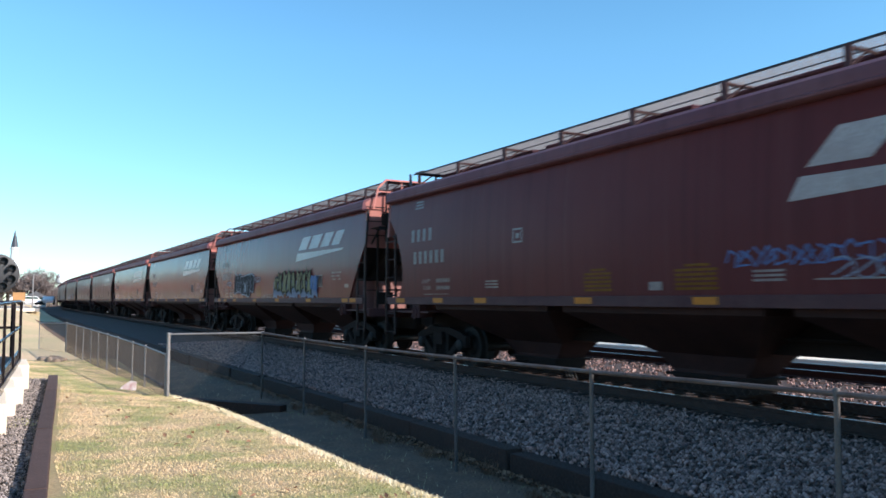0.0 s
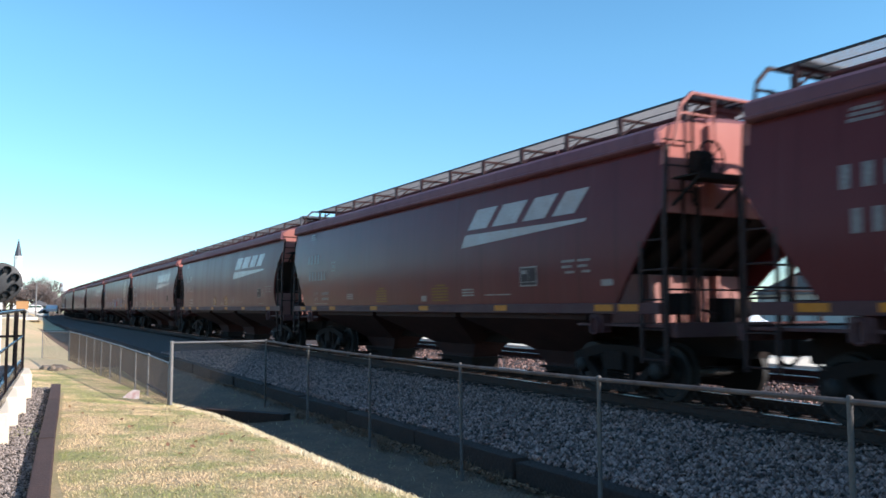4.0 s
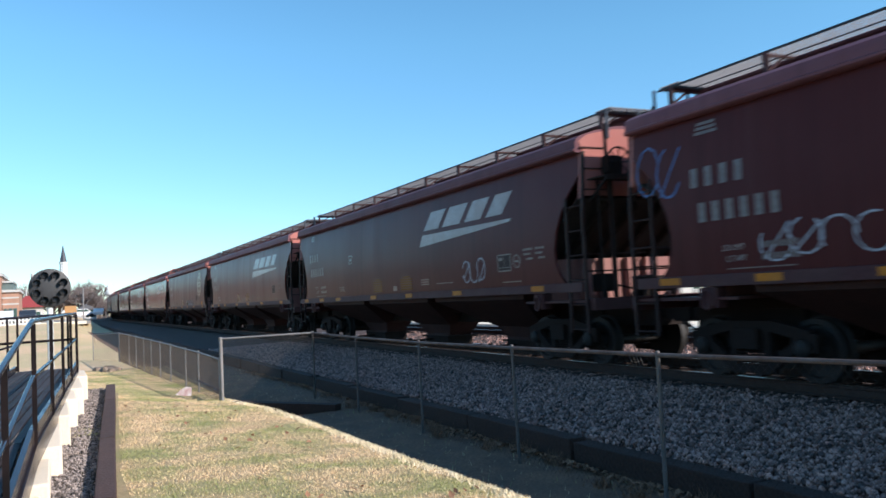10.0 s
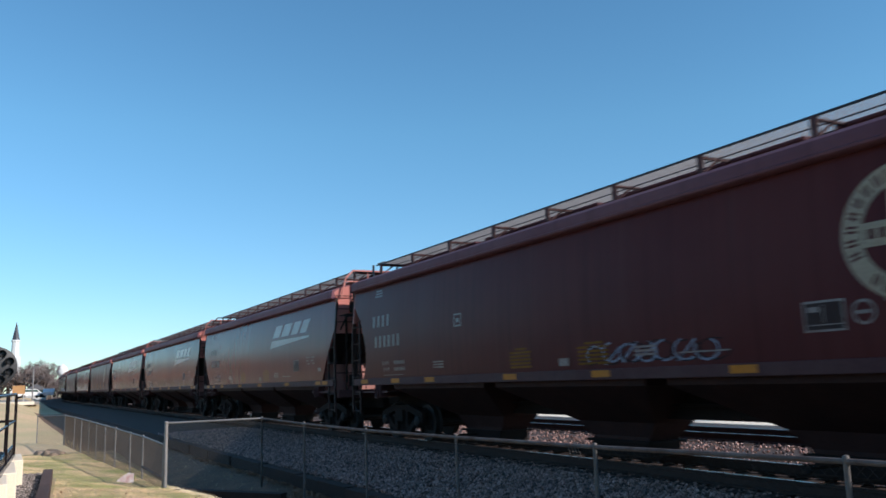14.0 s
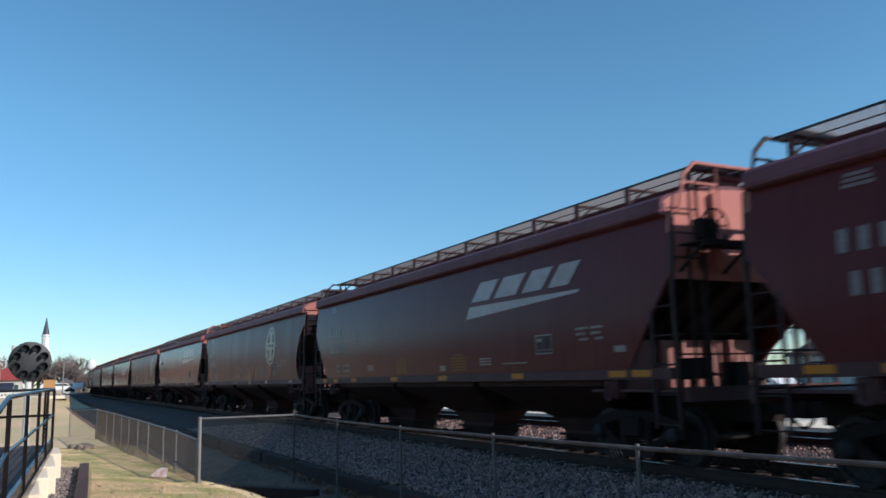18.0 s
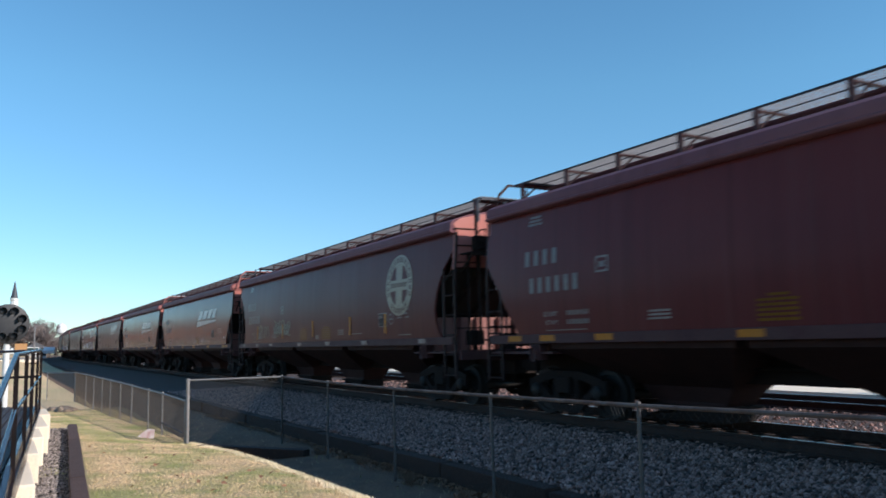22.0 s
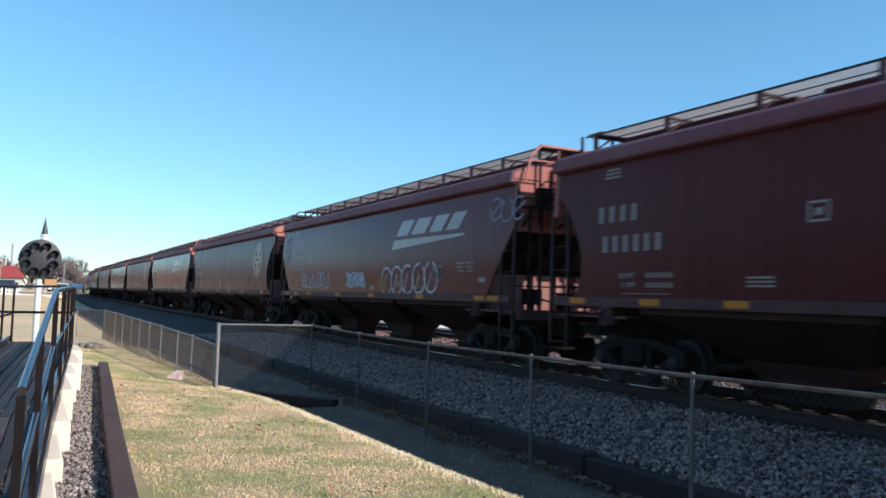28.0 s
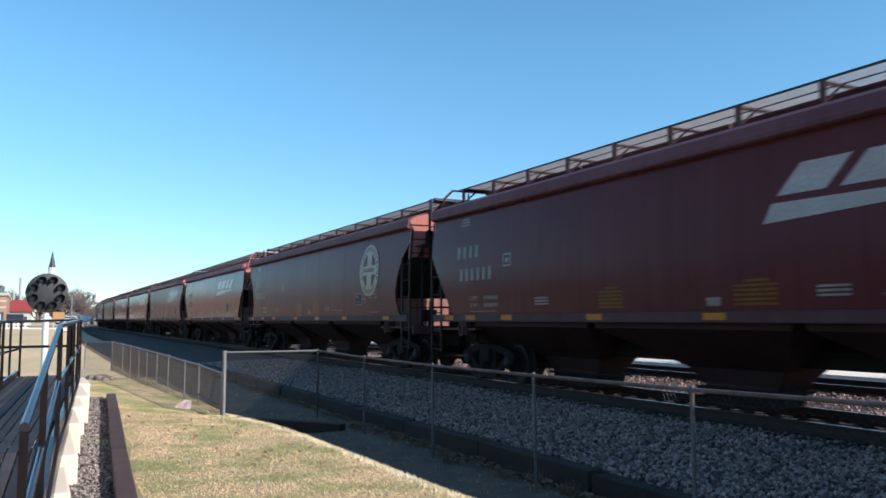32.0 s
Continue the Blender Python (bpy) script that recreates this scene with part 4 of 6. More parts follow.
        pts = [(0.35, d * (HALF + 0.15 + 0.1 * i), 0.8 - 0.24 * math.sin(i * 0.62)) for i in range(6)]
        for a, b in zip(pts, pts[1:]):
            hose.bar(a, b, 0.024, 6)
        part("air_hose", hose, RUBBER, car)
    tank = Shape().wheel((0.62, -HALF + 0.75, 1.4), (1, 0, 0), ((-0.3, 0.08), (-0.27, 0.15), (0.27, 0.15), (0.3, 0.08)), 16)
    part("air_tank", tank, UNDER, car, smooth=True)
    # hand brake on the near end: wheel, housing, and the step under them
    e, bz = -HALF, 3.48
    wheel = Shape()
    ring = [(-1.05 + 0.25 * math.cos(i * math.pi / 8), e - 0.36, bz + 0.25 * math.sin(i * math.pi / 8)) for i in range(17)]
    for p, q in zip(ring, ring[1:]):
        wheel.bar(p, q, 0.016, 5)
    for i in range(0, 8, 2):
        wheel.bar(ring[i], ring[i + 8], 0.012, 5)
    part("brake_wheel", wheel, UNDER, car, "spoked hand-brake wheel")
    part("brake_housing", Shape().box(-1.21, -0.89, e - 0.26, e - 0.06, bz - 0.18, bz + 0.13).box(-1.1, -1.0, e - 0.36, e - 0.26, bz - 0.05, bz + 0.05), UNDER, car, bevel=0.03)
    part("brake_rod", Shape().beam((-1.05, e - 0.1, 1.2), (-1.05, e - 0.1, bz - 0.16), 0.05, 0.05), UNDER, car)
    step = Shape().box(-1.5, 0.35, e - 0.56, e - 0.05, 3.2, 3.225).box(-1.5, 0.35, e - 0.575, e - 0.56, 3.15, 3.24)
    for x in (-1.45, -0.6, 0.3):
        step.beam((x, e - 0.53, 3.19), (x, e - 0.02, 2.84), 0.035, 0.035)
    for x in (-1.3, -0.2):
        step.beam((x, e - 0.06, 1.2), (x, e - 0.06, 3.2), 0.045, 0.045)
    part("brake_step", step, UNDER, car, "dark steel step with braces")
    valve = Shape().box(-0.9, -0.62, e + 0.45, e + 0.8, 1.3, 1.62).bar((-0.75, e + 0.62, 1.17), (-0.75, e + 0.62, 1.3), 0.05, 8).bar((-0.76, e + 0.5, 1.45), (-0.2, e + 0.35, 1.3), 0.022, 6)
    valve.box(-0.16, 0.12, e + 0.3, e + 0.62, 1.17, 1.55)
    part("brake_valve", valve, UNDER, car, bevel=0.02)
    for n, x in ((3, 1.02), (6, 1.1)):
        print_rows = Shape()
        for i in range(n):
            z = (2.92 if n == 6 else 3.42) + 0.075 * i
            print_rows.box(x, x + 0.36, e - (0.012 if cut == "round" else -0.044), e + (0.004 if cut == "round" else 0.058), z, z + 0.03)
        tagged(part("end_print", print_rows, CREAM if n == 6 else YTEXT, car), "rows of small print on the end wall", kind="stuff")
    pipe = Shape().bar((-0.5, -6.2, 0.9), (-0.5, 6.2, 0.9), 0.022, 6).bar((1.0, -6.2, 0.98), (1.0, 6.2, 0.98), 0.03, 6)
    part("brake_pipe", pipe, UNDER, car)
    return car


# ---- markings ----
def at_face(u, z, proud=0.0):
    return (FACE + bulge(z) - proud, HALF - u, z)


class Marks(Shape):
    """Flat painted shapes on the near side; u is the way from the far end of the sheet."""

    def poly(self, pts, proud=0.0):
        return self.plate([at_face(u, z, proud) for u, z in pts], (0.002, 0, 0))

    def rect(self, u0, u1, z0, z1, proud=0.0):
        k = max(1, math.ceil((z1 - z0) / 0.25))
        for i in range(k):
            a, b = z0 + (z1 - z0) * i / k, z0 + (z1 - z0) * (i + 1) / k
            self.poly([(u0, a), (u1, a), (u1, b), (u0, b)], proud)
        return self

    def row(self, u0, u1, z0, z1, count, gap=0.25, lean=0.0):
        w = (u1 - u0) / count
        for i in range(count):
            a, b = u0 + w * i, u0 + w * (i + 1 - gap)
            self.poly([(a, z0), (b, z0), (b + lean, z1), (a + lean, z1)])
        return self

    def stroke(self, pts, width, proud=0.0):
        for (ua, za), (ub, zb) in zip(pts, pts[1:]):
            d = math.hypot(ub - ua, zb - za) or 1e-6
            nu, nz = -(zb - za) / d * width / 2, (ub - ua) / d * width / 2
            eu, ez = (ub - ua) / d * width * 0.3, (zb - za) / d * width * 0.3
            self.poly([(ua - eu + nu, za - ez + nz), (ub + eu + nu, zb + ez + nz), (ub + eu - nu, zb + ez - nz), (ua - eu - nu, za - ez - nz)], proud)
        return self


def emblem_slanted(i, size=1.0):
    """One of four plain slanted blocks, or the tapering stroke below them."""
    z0, z1 = 2.93, 3.31
    if i == 4:
        pts = [(11.08, 2.59), (15.0, 2.77), (15.04, 2.82), (11.22, 2.84)]
    else:
        u, wide = (11.3, 12.22, 13.24, 14.12)[i], (0.72, 0.8, 0.66, 0.6)[i]
        pts = [(u, z0), (u + wide, z0), (u + wide + 0.36, z1), (u + 0.36, z1)]
    return Marks().poly([(13.1 + (u - 13.1) * size, 2.95 + (z - 2.95) * size) for u, z in pts])


def emblem_round():
    """A pale ring with a broad cross, dark blocks round the ring."""
    m = Marks()
    cu, cz, ro, ri = 14.8, 2.75, 0.73, 0.5
    n = 40
    ring = [[at_face(cu + r * math.cos(q), cz + r * math.sin(q), h) for r, h in ((ri, 0), (ro, 0), (ro, 0.002), (ri, 0.002))] for q in [2 * math.pi * i / n for i in range(n + 1)]]
    m.sweep(ring, caps=False)
    m.rect(cu - 0.17, cu + 0.17, cz - 0.49, cz + 0.49)
    m.rect(cu - 0.49, cu - 0.17, cz - 0.13, cz + 0.13).rect(cu + 0.17, cu + 0.49, cz - 0.13, cz + 0.13)
    return m


def emblem_round_blocks():
    m = Marks()
    cu, cz, r = 14.8, 2.75, 0.615
    for start, stop, count in ((200, -22, 17), (232, 308, 7)):
        for i in range(count):
            a = radians(start + (stop - start) * i / (count - 1))
            for k in (-0.026, 0.026):
                c, s = math.cos(a), math.sin(a)
                p = [(cu + (r + q * 0.065) * c - (k + w) * s, cz + (r + q * 0.065) * s + (k + w) * c) for q, w in ((-1, -0.014), (1, -0.014), (1, 0.014), (-1, 0.014))]
                m.poly(p, 0.003)
    for i in range(7):
        u = cu - 0.42 + 0.125 * i
        m.rect(u, u + 0.075, cz - 0.05, cz + 0.06, 0.003)
    return m


def lettering(old):
    """Owner's mark, number and weights near the far end, as plain bars."""
    m = Marks()
    for i in range(3):
        m.rect(1.4 + 0.02 * i, 1.82 - 0.02 * i, 3.42 + 0.065 * i, 3.46 + 0.065 * i)
    m.row(2.5, 3.1, 1.78, 1.86, 6, 0.3).row(2.5, 3.1, 1.63, 1.71, 6, 0.3).rect(1.9, 3.0, 1.53, 1.545)
    return m


def stencil(words, u, z, size):
    """Painted words on the near side."""
    font = bpy.data.curves.new("stencil", "FONT")
    font.body, font.size, font.resolution_u = words, size, 2
    ob = bpy.data.objects.new("stencil", font)
    me = bpy.data.meshes.new_from_object(ob)
    bpy.data.objects.remove(ob)
    x, y, _ = at_face(u, z, 0.002)
    me.transform(Matrix(((0, 0, -1, x), (-1, 0, 0, y), (0, 1, 0, z), (0, 0, 0, 1))))
    me.materials.append(WHITE)
    return me


def plate_at(kind):
    return {"s": 12.72, "re": 14.45, "ro": 13.5}["s" if kind[0] == "s" else kind]


def small_print(kind):
    m = Marks()
    old, s = kind[0] == "r", plate_at(kind)
    r0 = s + 1.0 if old else 13.95
    b = 5.4 if old else 3.3
    for u0, u1, z0, z1 in ((b, b + 0.3, 2.66, 2.69), (b, b + 0.3, 2.43, 2.46), (b, b + 0.03, 2.46, 2.66), (b + 0.27, b + 0.3, 2.46, 2.66), (b + 0.1, b + 0.2, 2.51, 2.6)):
        m.rect(u0, u1, z0, z1)
    for i in range(3):
        m.rect(4.45, 4.9, 1.64 + 0.055 * i, 1.67 + 0.055 * i).rect(10.65, 11.1, 1.64 + 0.055 * i, 1.67 + 0.055 * i)
    m.rect(8.84, 9.1, 1.55, 1.67).rect(11.5, 12.4, 1.64, 1.66)
    for i, (u0, u1) in enumerate(((r0, r0 + 0.35), (r0, r0 + 0.27), (r0 + 0.1, r0 + 0.33))):
        m.row(u0, u1, 2.14 - 0.09 * i, 2.18 - 0.09 * i, 4, 0.2).row(u0 + 0.42, u1 + 0.4, 2.14 - 0.09 * i, 2.18 - 0.09 * i, 3, 0.2)
    m.rect(14.93, 15.2, 1.74, 1.84) if not old else m.rect(14.6, 15.3, 1.56, 1.58)
    for u0, u1, z0, z1 in ((s, s + 0.52, 2.1, 2.125), (s, s + 0.52, 1.78, 1.805), (s, s + 0.025, 1.805, 2.1), (s + 0.495, s + 0.52, 1.805, 2.1), (s + 0.06, s + 0.2, 2.0, 2.06), (s + 0.25, s + 0.262, 1.87, 2.08), (s + 0.04, s + 0.48, 1.85, 1.862)):
        m.rect(u0, u1, z0, z1)
    if old:
        n = 16
        for i in range(n):
            a, b2 = 2 * math.pi * i / n, 2 * math.pi * (i + 1) / n
            m.poly([(s + 0.74 + q * math.cos(t), 1.96 + q * math.sin(t)) for q, t in ((0.11, a), (0.135, a), (0.135, b2), (0.11, b2))])
        m.row(s + 0.66, s + 0.82, 1.94, 1.98, 3, 0.2)
    return m


def plate_inside(kind):
    s = plate_at(kind)
    return Marks().rect(s + 0.02, s + 0.5, 1.8, 2.105, -0.001)


def yellow_print(old):
    m = Marks()
    for u, wide in ((6.4, 0.62), (9.35, 0.72)) if not old else ((7.4, 0.65), (9.35, 0.75)):
        for i in range(6):
            k = 0.18 if i == 5 else 0.0
            m.rect(u + k, u + wide - k * 0.6 - 0.02 * (i % 2), 1.55 + 0.062 * i, 1.585 + 0.062 * i)
    return m


def reflectors(car, old, tall, square):
    tone = CREAM if tall else YELLOW
    flat = cached("pale_reflector" if tall else "reflector", lambda: Shape().box(-0.003, 0.003, -0.17 if tall else -0.21, 0.17 if tall else 0.21, -0.05, 0.05), tone)
    for u in (0.95, 1.95, 3.45, 6.3, 9.0, 12.1, 15.0, 15.55) if not old else (0.8, 2.6, 4.3, 7.4, 9.9, 12.6, 15.9):
        part("reflector", flat, tone, car, "pale reflector strip" if tall else "yellow reflector strip").location = (-SIDE - 0.0185, HALF - u, 1.405)
    if tall:
        up = cached("tall_reflector", lambda: Shape().box(-0.003, 0.003, -0.055, 0.055, -0.24, 0.24), YELLOW)
        for u in tall:
            part("reflector", up, YELLOW, car, "upright yellow reflector strip").location = (-SIDE - 0.004, HALF - u, 1.86)
    elif square:
        part("reflector", cached("square_reflector", lambda: Shape().box(-0.003, 0.003, -0.2, 0.2, -0.1, 0.1), YELLOW), YELLOW, car).location = (-SIDE - 0.004, HALF - 15.65, 1.6)


def scrawl(m, u0, u1, z0, z1, count, width, seed, loops=True):
    """Quick spray strokes: loops and slashes, no letters."""
    r = random.Random(seed)
    w = (u1 - u0) / count
    for i in range(count):
        c, h = u0 + w * (i + 0.5), (z1 - z0)
        zc = (z0 + z1) / 2 + r.uniform(-0.08, 0.08) * h
        a0, turn = r.uniform(0, 6.28), r.uniform(3.5, 6.0) * (1 if r.random() < 0.6 else -1)
        pts = [(c + w * 0.55 * math.cos(a0 + turn * k / 9), zc + h * 0.46 * math.sin(a0 + turn * k / 9)) for k in range(10)]
        m.stroke(pts if loops else pts[::3], width)
        if r.random() < 0.6:
            m.stroke([(c - w * 0.4, z0 + r.uniform(0, 0.3) * h), (c + w * 0.5, z1 - r.uniform(0, 0.3) * h)], width)
    return m


def bubbles(u0, u1, z0, z1, count, seed, grow, proud, lean=0.12):
    """Swollen block shapes that overlap; grow widens them for an outline behind."""
    r = random.Random(seed)
    m = Marks()
    w = (u1 - u0) / count
    for i in range(count):
        c, h = u0 + w * (i + 0.5), (z1 - z0) * r.uniform(0.8, 1.0)
        zc, k, ph = (z0 + z1) / 2 + r.uniform(-0.06, 0.06), r.randrange(2, 5), r.uniform(0, 6)
        ww = w * r.uniform(0.5, 0.62)
        pts = []
        for j in range(22):
            a = 2 * math.pi * j / 22
            q = 1 + 0.16 * math.sin(k * a + ph)
            co, si = math.cos(a), math.sin(a)
            e = 0.55
            uu, zz = ww * q * math.copysign(abs(co) ** e, co), h / 2 * q * math.copysign(abs(si) ** e, si)
            d = math.hypot(uu, zz)
            uu, zz = uu * (1 + grow / d), zz * (1 + grow / d)
            pts.append((c + uu + zz * lean, zc + zz))
        m.poly(pts, proud + 0.004 * i)
    return m


def shards(u0, u1, z0, z1, count, seed, grow, proud):
    """Jagged upright blades with uneven tips and feet; grow widens them for an outline behind."""
    r = random.Random(seed)
    m = Marks()
    w = (u1 - u0) / count
    for i in range(count):
        c, h = u0 + w * (i + 0.5), z1 - z0
        lo, hi, lean = z0 + r.uniform(0, 0.22) * h, z1 - r.uniform(0, 0.28) * h, r.uniform(-0.2, 0.5) * w
        a, g = w * r.uniform(0.42, 0.62), grow
        pts = [(c - a - g, lo - g), (c - a * 0.1, lo + 0.12 * h - g), (c + a * 0.8 + g, lo - r.uniform(0.02, 0.1) * h - g), (c + a * 0.7 + g, lo + 0.45 * h), (c + a * 1.2 + lean + g, hi + g * 1.5), (c + a * 0.1 + lean, hi - 0.16 * h + g), (c - a * 0.8 + lean - g, hi + r.uniform(0, 0.12) * h + g * 1.5), (c - a * 0.6 - g, lo + 0.5 * h)]
        m.poly(pts, proud + 0.0012 * i)
    return m


def inner_lines(u0, u1, z0, z1, count, seed, width, proud):
    """Thin zigzag strokes drawn inside a piece."""
    r = random.Random(seed)
    m = Marks()
    w = (u1 - u0) / count
    for i in range(count):
        c, h = u0 + w * (i + 0.5), z1 - z0
        m.stroke([(c - w * 0.3, z0 + r.uniform(0, 0.2) * h), (c + w * r.uniform(-0.2, 0.1), z0 + 0.5 * h), (c - w * 0.1, z1 - r.uniform(0.1, 0.3) * h), (c + w * 0.35, z1 - r.uniform(0, 0.4) * h)], width, proud)
    return m


def graffiti(car, name, shape, mat, label):
    part(name, shape, mat, car, label)


def paint_graffiti(car, k):
    if k == 0:
        graffiti(car, "graffiti", scrawl(Marks(), 10.25, 13.3, 1.8, 2.06, 17, 0.022, 3, False), G_BLUE, "thin blue spray scrawl")
        graffiti(car, "graffiti", scrawl(Marks(), 11.7, 13.4, 1.66, 1.9, 6, 0.018, 9), G_PALE, "pale spray scrawl")
    if k == 1:
        graffiti(car, "graffiti", bubbles(3.4, 6.15, 1.6, 2.36, 6, 11, 0.035, 0.0), G_WHITE, "white outline of a black graffiti piece")
        graffiti(car, "graffiti", bubbles(3.4, 6.15, 1.6, 2.36, 6, 11, 0.0, 0.002), G_BLACK, "black graffiti piece")
        graffiti(car, "graffiti", inner_lines(3.65, 5.95, 1.68, 2.2, 7, 12, 0.02, 0.026), G_WHITE, "thin white lines inside a graffiti piece")
        graffiti(car, "graffiti", scrawl(scrawl(Marks(), 6.3, 6.95, 2.02, 2.22, 4, 0.022, 5), 2.1, 2.9, 1.96, 2.12, 4, 0.02, 6), G_WHITE, "small white spray tag")
        graffiti(car, "graffiti", scrawl(Marks(), 7.1, 8.5, 1.46, 1.6, 9, 0.02, 8), CREAM, "small pale scrawl along the sill")
        graffiti(car, "graffiti", shards(8.5, 12.8, 1.5, 2.0, 12, 21, 0.06, 0.0), G_PALE, "pale blue cloud behind a graffiti piece")
        graffiti(car, "graffiti", shards(8.6, 12.4, 1.58, 2.34, 8, 23, 0.018, 0.016), G_BLACK, "dark blue-black graffiti outline")
        graffiti(car, "graffiti", shards(8.6, 12.4, 1.58, 2.34, 8, 23, -0.03, 0.028), G_LIME, "yellow graffiti piece")
        graffiti(car, "graffiti", inner_lines(8.7, 12.3, 1.62, 2.26, 9, 25, 0.03, 0.042), G_BLACK, "dark lines inside a graffiti piece")
        graffiti(car, "graffiti", shards(12.2, 12.9, 1.6, 2.2, 2, 27, 0.0, 0.03), G_BLUE, "blue tip of a graffiti piece")
    if k == 6:
        m = scrawl(Marks(), 2.5, 4.3, 1.62, 2.1, 4, 0.024, 31)
        scrawl(m, 4.4, 6.1, 1.6, 1.95, 5, 0.022, 33)
        scrawl(m, 7.0, 8.1, 1.62, 2.15, 5, 0.024, 37)
        scrawl(m, 10.7, 11.6, 1.95, 2.25, 4, 0.022, 41)
        m.stroke([(11.9, 1.85), (10.9, 1.78), (11.05, 1.86)], 0.02).stroke([(10.9, 1.78), (11.1, 1.72)], 0.02)
        graffiti(car, "graffiti", m, G_WHITE, "thin white spray tags")
        graffiti(car, "graffiti", scrawl(scrawl(Marks(), 8.2, 10.5, 1.5, 2.15, 3, 0.035, 45), 8.5, 10.2, 1.55, 2.05, 4, 0.05, 46), G_PALE, "pale outline of rounded graffiti shapes")
        graffiti(car, "graffiti", bubbles(9.7, 10.4, 1.56, 2.0, 1, 47, 0.0, 0.006, 0.05), G_RED, "red fill in a graffiti piece")
        graffiti(car, "graffiti", bubbles(8.7, 9.7, 1.54, 1.98, 2, 48, -0.05, 0.012, -0.1), G_PALE, "pale fill in a graffiti piece")
        graffiti(car, "graffiti", scrawl(scrawl(Marks(), 12.0, 13.3, 1.56, 2.25, 3, 0.028, 51), 0.2, 1.1, 2.6, 3.4, 2, 0.03, 52), G_BLUE, "blue spray scrawl")
        m = Marks()
        for i in range(8):
            a = i * math.pi / 4
            m.stroke([(13.3, 1.98), (13.3 + 0.22 * math.cos(a), 1.98 + 0.15 * math.sin(a))], 0.03)
        graffiti(car, "graffiti", m, G_BLUE, "blue spray star")
    if k == 7:
        graffiti(car, "graffiti", scrawl(Marks(), 12.9, 13.9, 1.6, 2.1, 3, 0.024, 61), G_WHITE, "small white spray tag")
    if k == 9:
        graffiti(car, "graffiti", scrawl(Marks(), 9.6, 12.2, 1.54, 1.84, 7, 0.03, 71), G_PALE, "faded pale graffiti tag")
        graffiti(car, "graffiti", scrawl(Marks(), 9.4, 12.4, 1.54, 1.84, 6, 0.016, 73), G_BLACK, "dark lines over a faded tag")
    if k == 13:
        graffiti(car, "graffiti", scrawl(scrawl(Marks(), 6.2, 8.4, 1.6, 2.05, 5, 0.018, 81), 10.8, 14.6, 1.65, 2.0, 6, 0.02, 83), CREAM, "ghostly pale scrawl")
    if k == 15:
        m = scrawl(Marks(), 2.6, 4.0, 1.66, 2.1, 5, 0.03, 91)
        scrawl(m, 4.6, 6.4, 1.7, 2.2, 6, 0.034, 93)
        scrawl(m, 4.7, 6.3, 1.75, 2.1, 5, 0.03, 94, False)
        graffiti(car, "graffiti", m, material("spray_cream", (0.55, 0.49, 0.36), 0.7, 0, 0.3, 25, 0.4, 3), "two cream-coloured spray tags")
    if k == 19:
        m = Marks()
        r = random.Random(3)
        for i in range(5):
            c = 10.0 + 0.66 * i
            m.stroke([(c + 0.36 * math.cos(a), 1.78 + 0.36 * math.sin(a) + 0.02 * i) for a in [0.3 + j * 5.6 / 12 + 0.4 * i for j in range(13)]], 0.06)
            m.stroke([(c - 0.18, 1.56), (c + 0.02, 1.95)], 0.04)
        scrawl(m, 2.6, 5.4, 1.6, 2.1, 7, 0.045, 101)
        scrawl(m, 6.9, 8.5, 1.62, 2.05, 6, 0.055, 103)
        scrawl(m, 7.0, 8.4, 1.6, 2.05, 5, 0.04, 104, False)
        graffiti(car, "graffiti", m, G_WHITE, "white looping spray tags")
        graffiti(car, "graffiti", scrawl(scrawl(Marks(), 15.3, 16.6, 2.95, 3.45, 3, 0.04, 105), 0.4, 1.1, 2.4, 3.4, 3, 0.035, 107), G_PALE, "pale blue spray scrawl")
    if k == 20:
        graffiti(car, "graffiti", scrawl(Marks(), 7.0, 13.2, 1.6, 1.9, 9, 0.02, 111), CREAM, "ghostly pale scrawl along the sill")


# kind of each car, from the front of the train back: s = straight notch, r = round notch; e = slanted emblem, o = round emblem
ROSTER = ["se", "re", "se", "se", "se", "re", "re", "ro", "re", "re", "ro", "se", "se", "se", "ro", "se", "ro", "se", "se", "re", "se", "ro", "se", "ro", "se", "re", "se", "se", "ro", "se", "se", "re", "se"]
EMBLEM = {0: -0.3, 3: 0.45, 1: 0.25, 2: 0.45, 7: 0.2, 10: 0.85, 11: 0.68, 12: 0.95, 13: 1.7, 14: 0.95, 16: 1.45, 17: 1.35, 15: 0.1, 18: 0.3, 19: 0.8, 20: -0.2, 21: 1.2, 22: 0.2, 23: 1.0, 25: 1.0, 26: 1.0, 28: 1.0, 29: 1.0, 31: 1.0}
LABELS = {
    "se": "oxide-red covered hopper car with slanted white emblem and diagonal notches",
    "re": "older oxide-red covered hopper car with slanted emblem and rounded notches",
    "ro": "older oxide-red covered hopper car with round cross emblem, weathered",
}
CARS = []
bases = {}
for i, kind in enumerate(ROSTER):
    k = i - 1
    cut = "straight" if kind[0] == "s" else "round"
    HALF, REACH, POCKET = LENGTHS[cut]
    if cut not in bases:
        car = bases[cut] = hopper_car(cut, LABELS[kind])
    else:
        car = copy_thing(bases[cut], Matrix())
        tagged(car, LABELS[kind])
    CARS.append((k, kind, car))
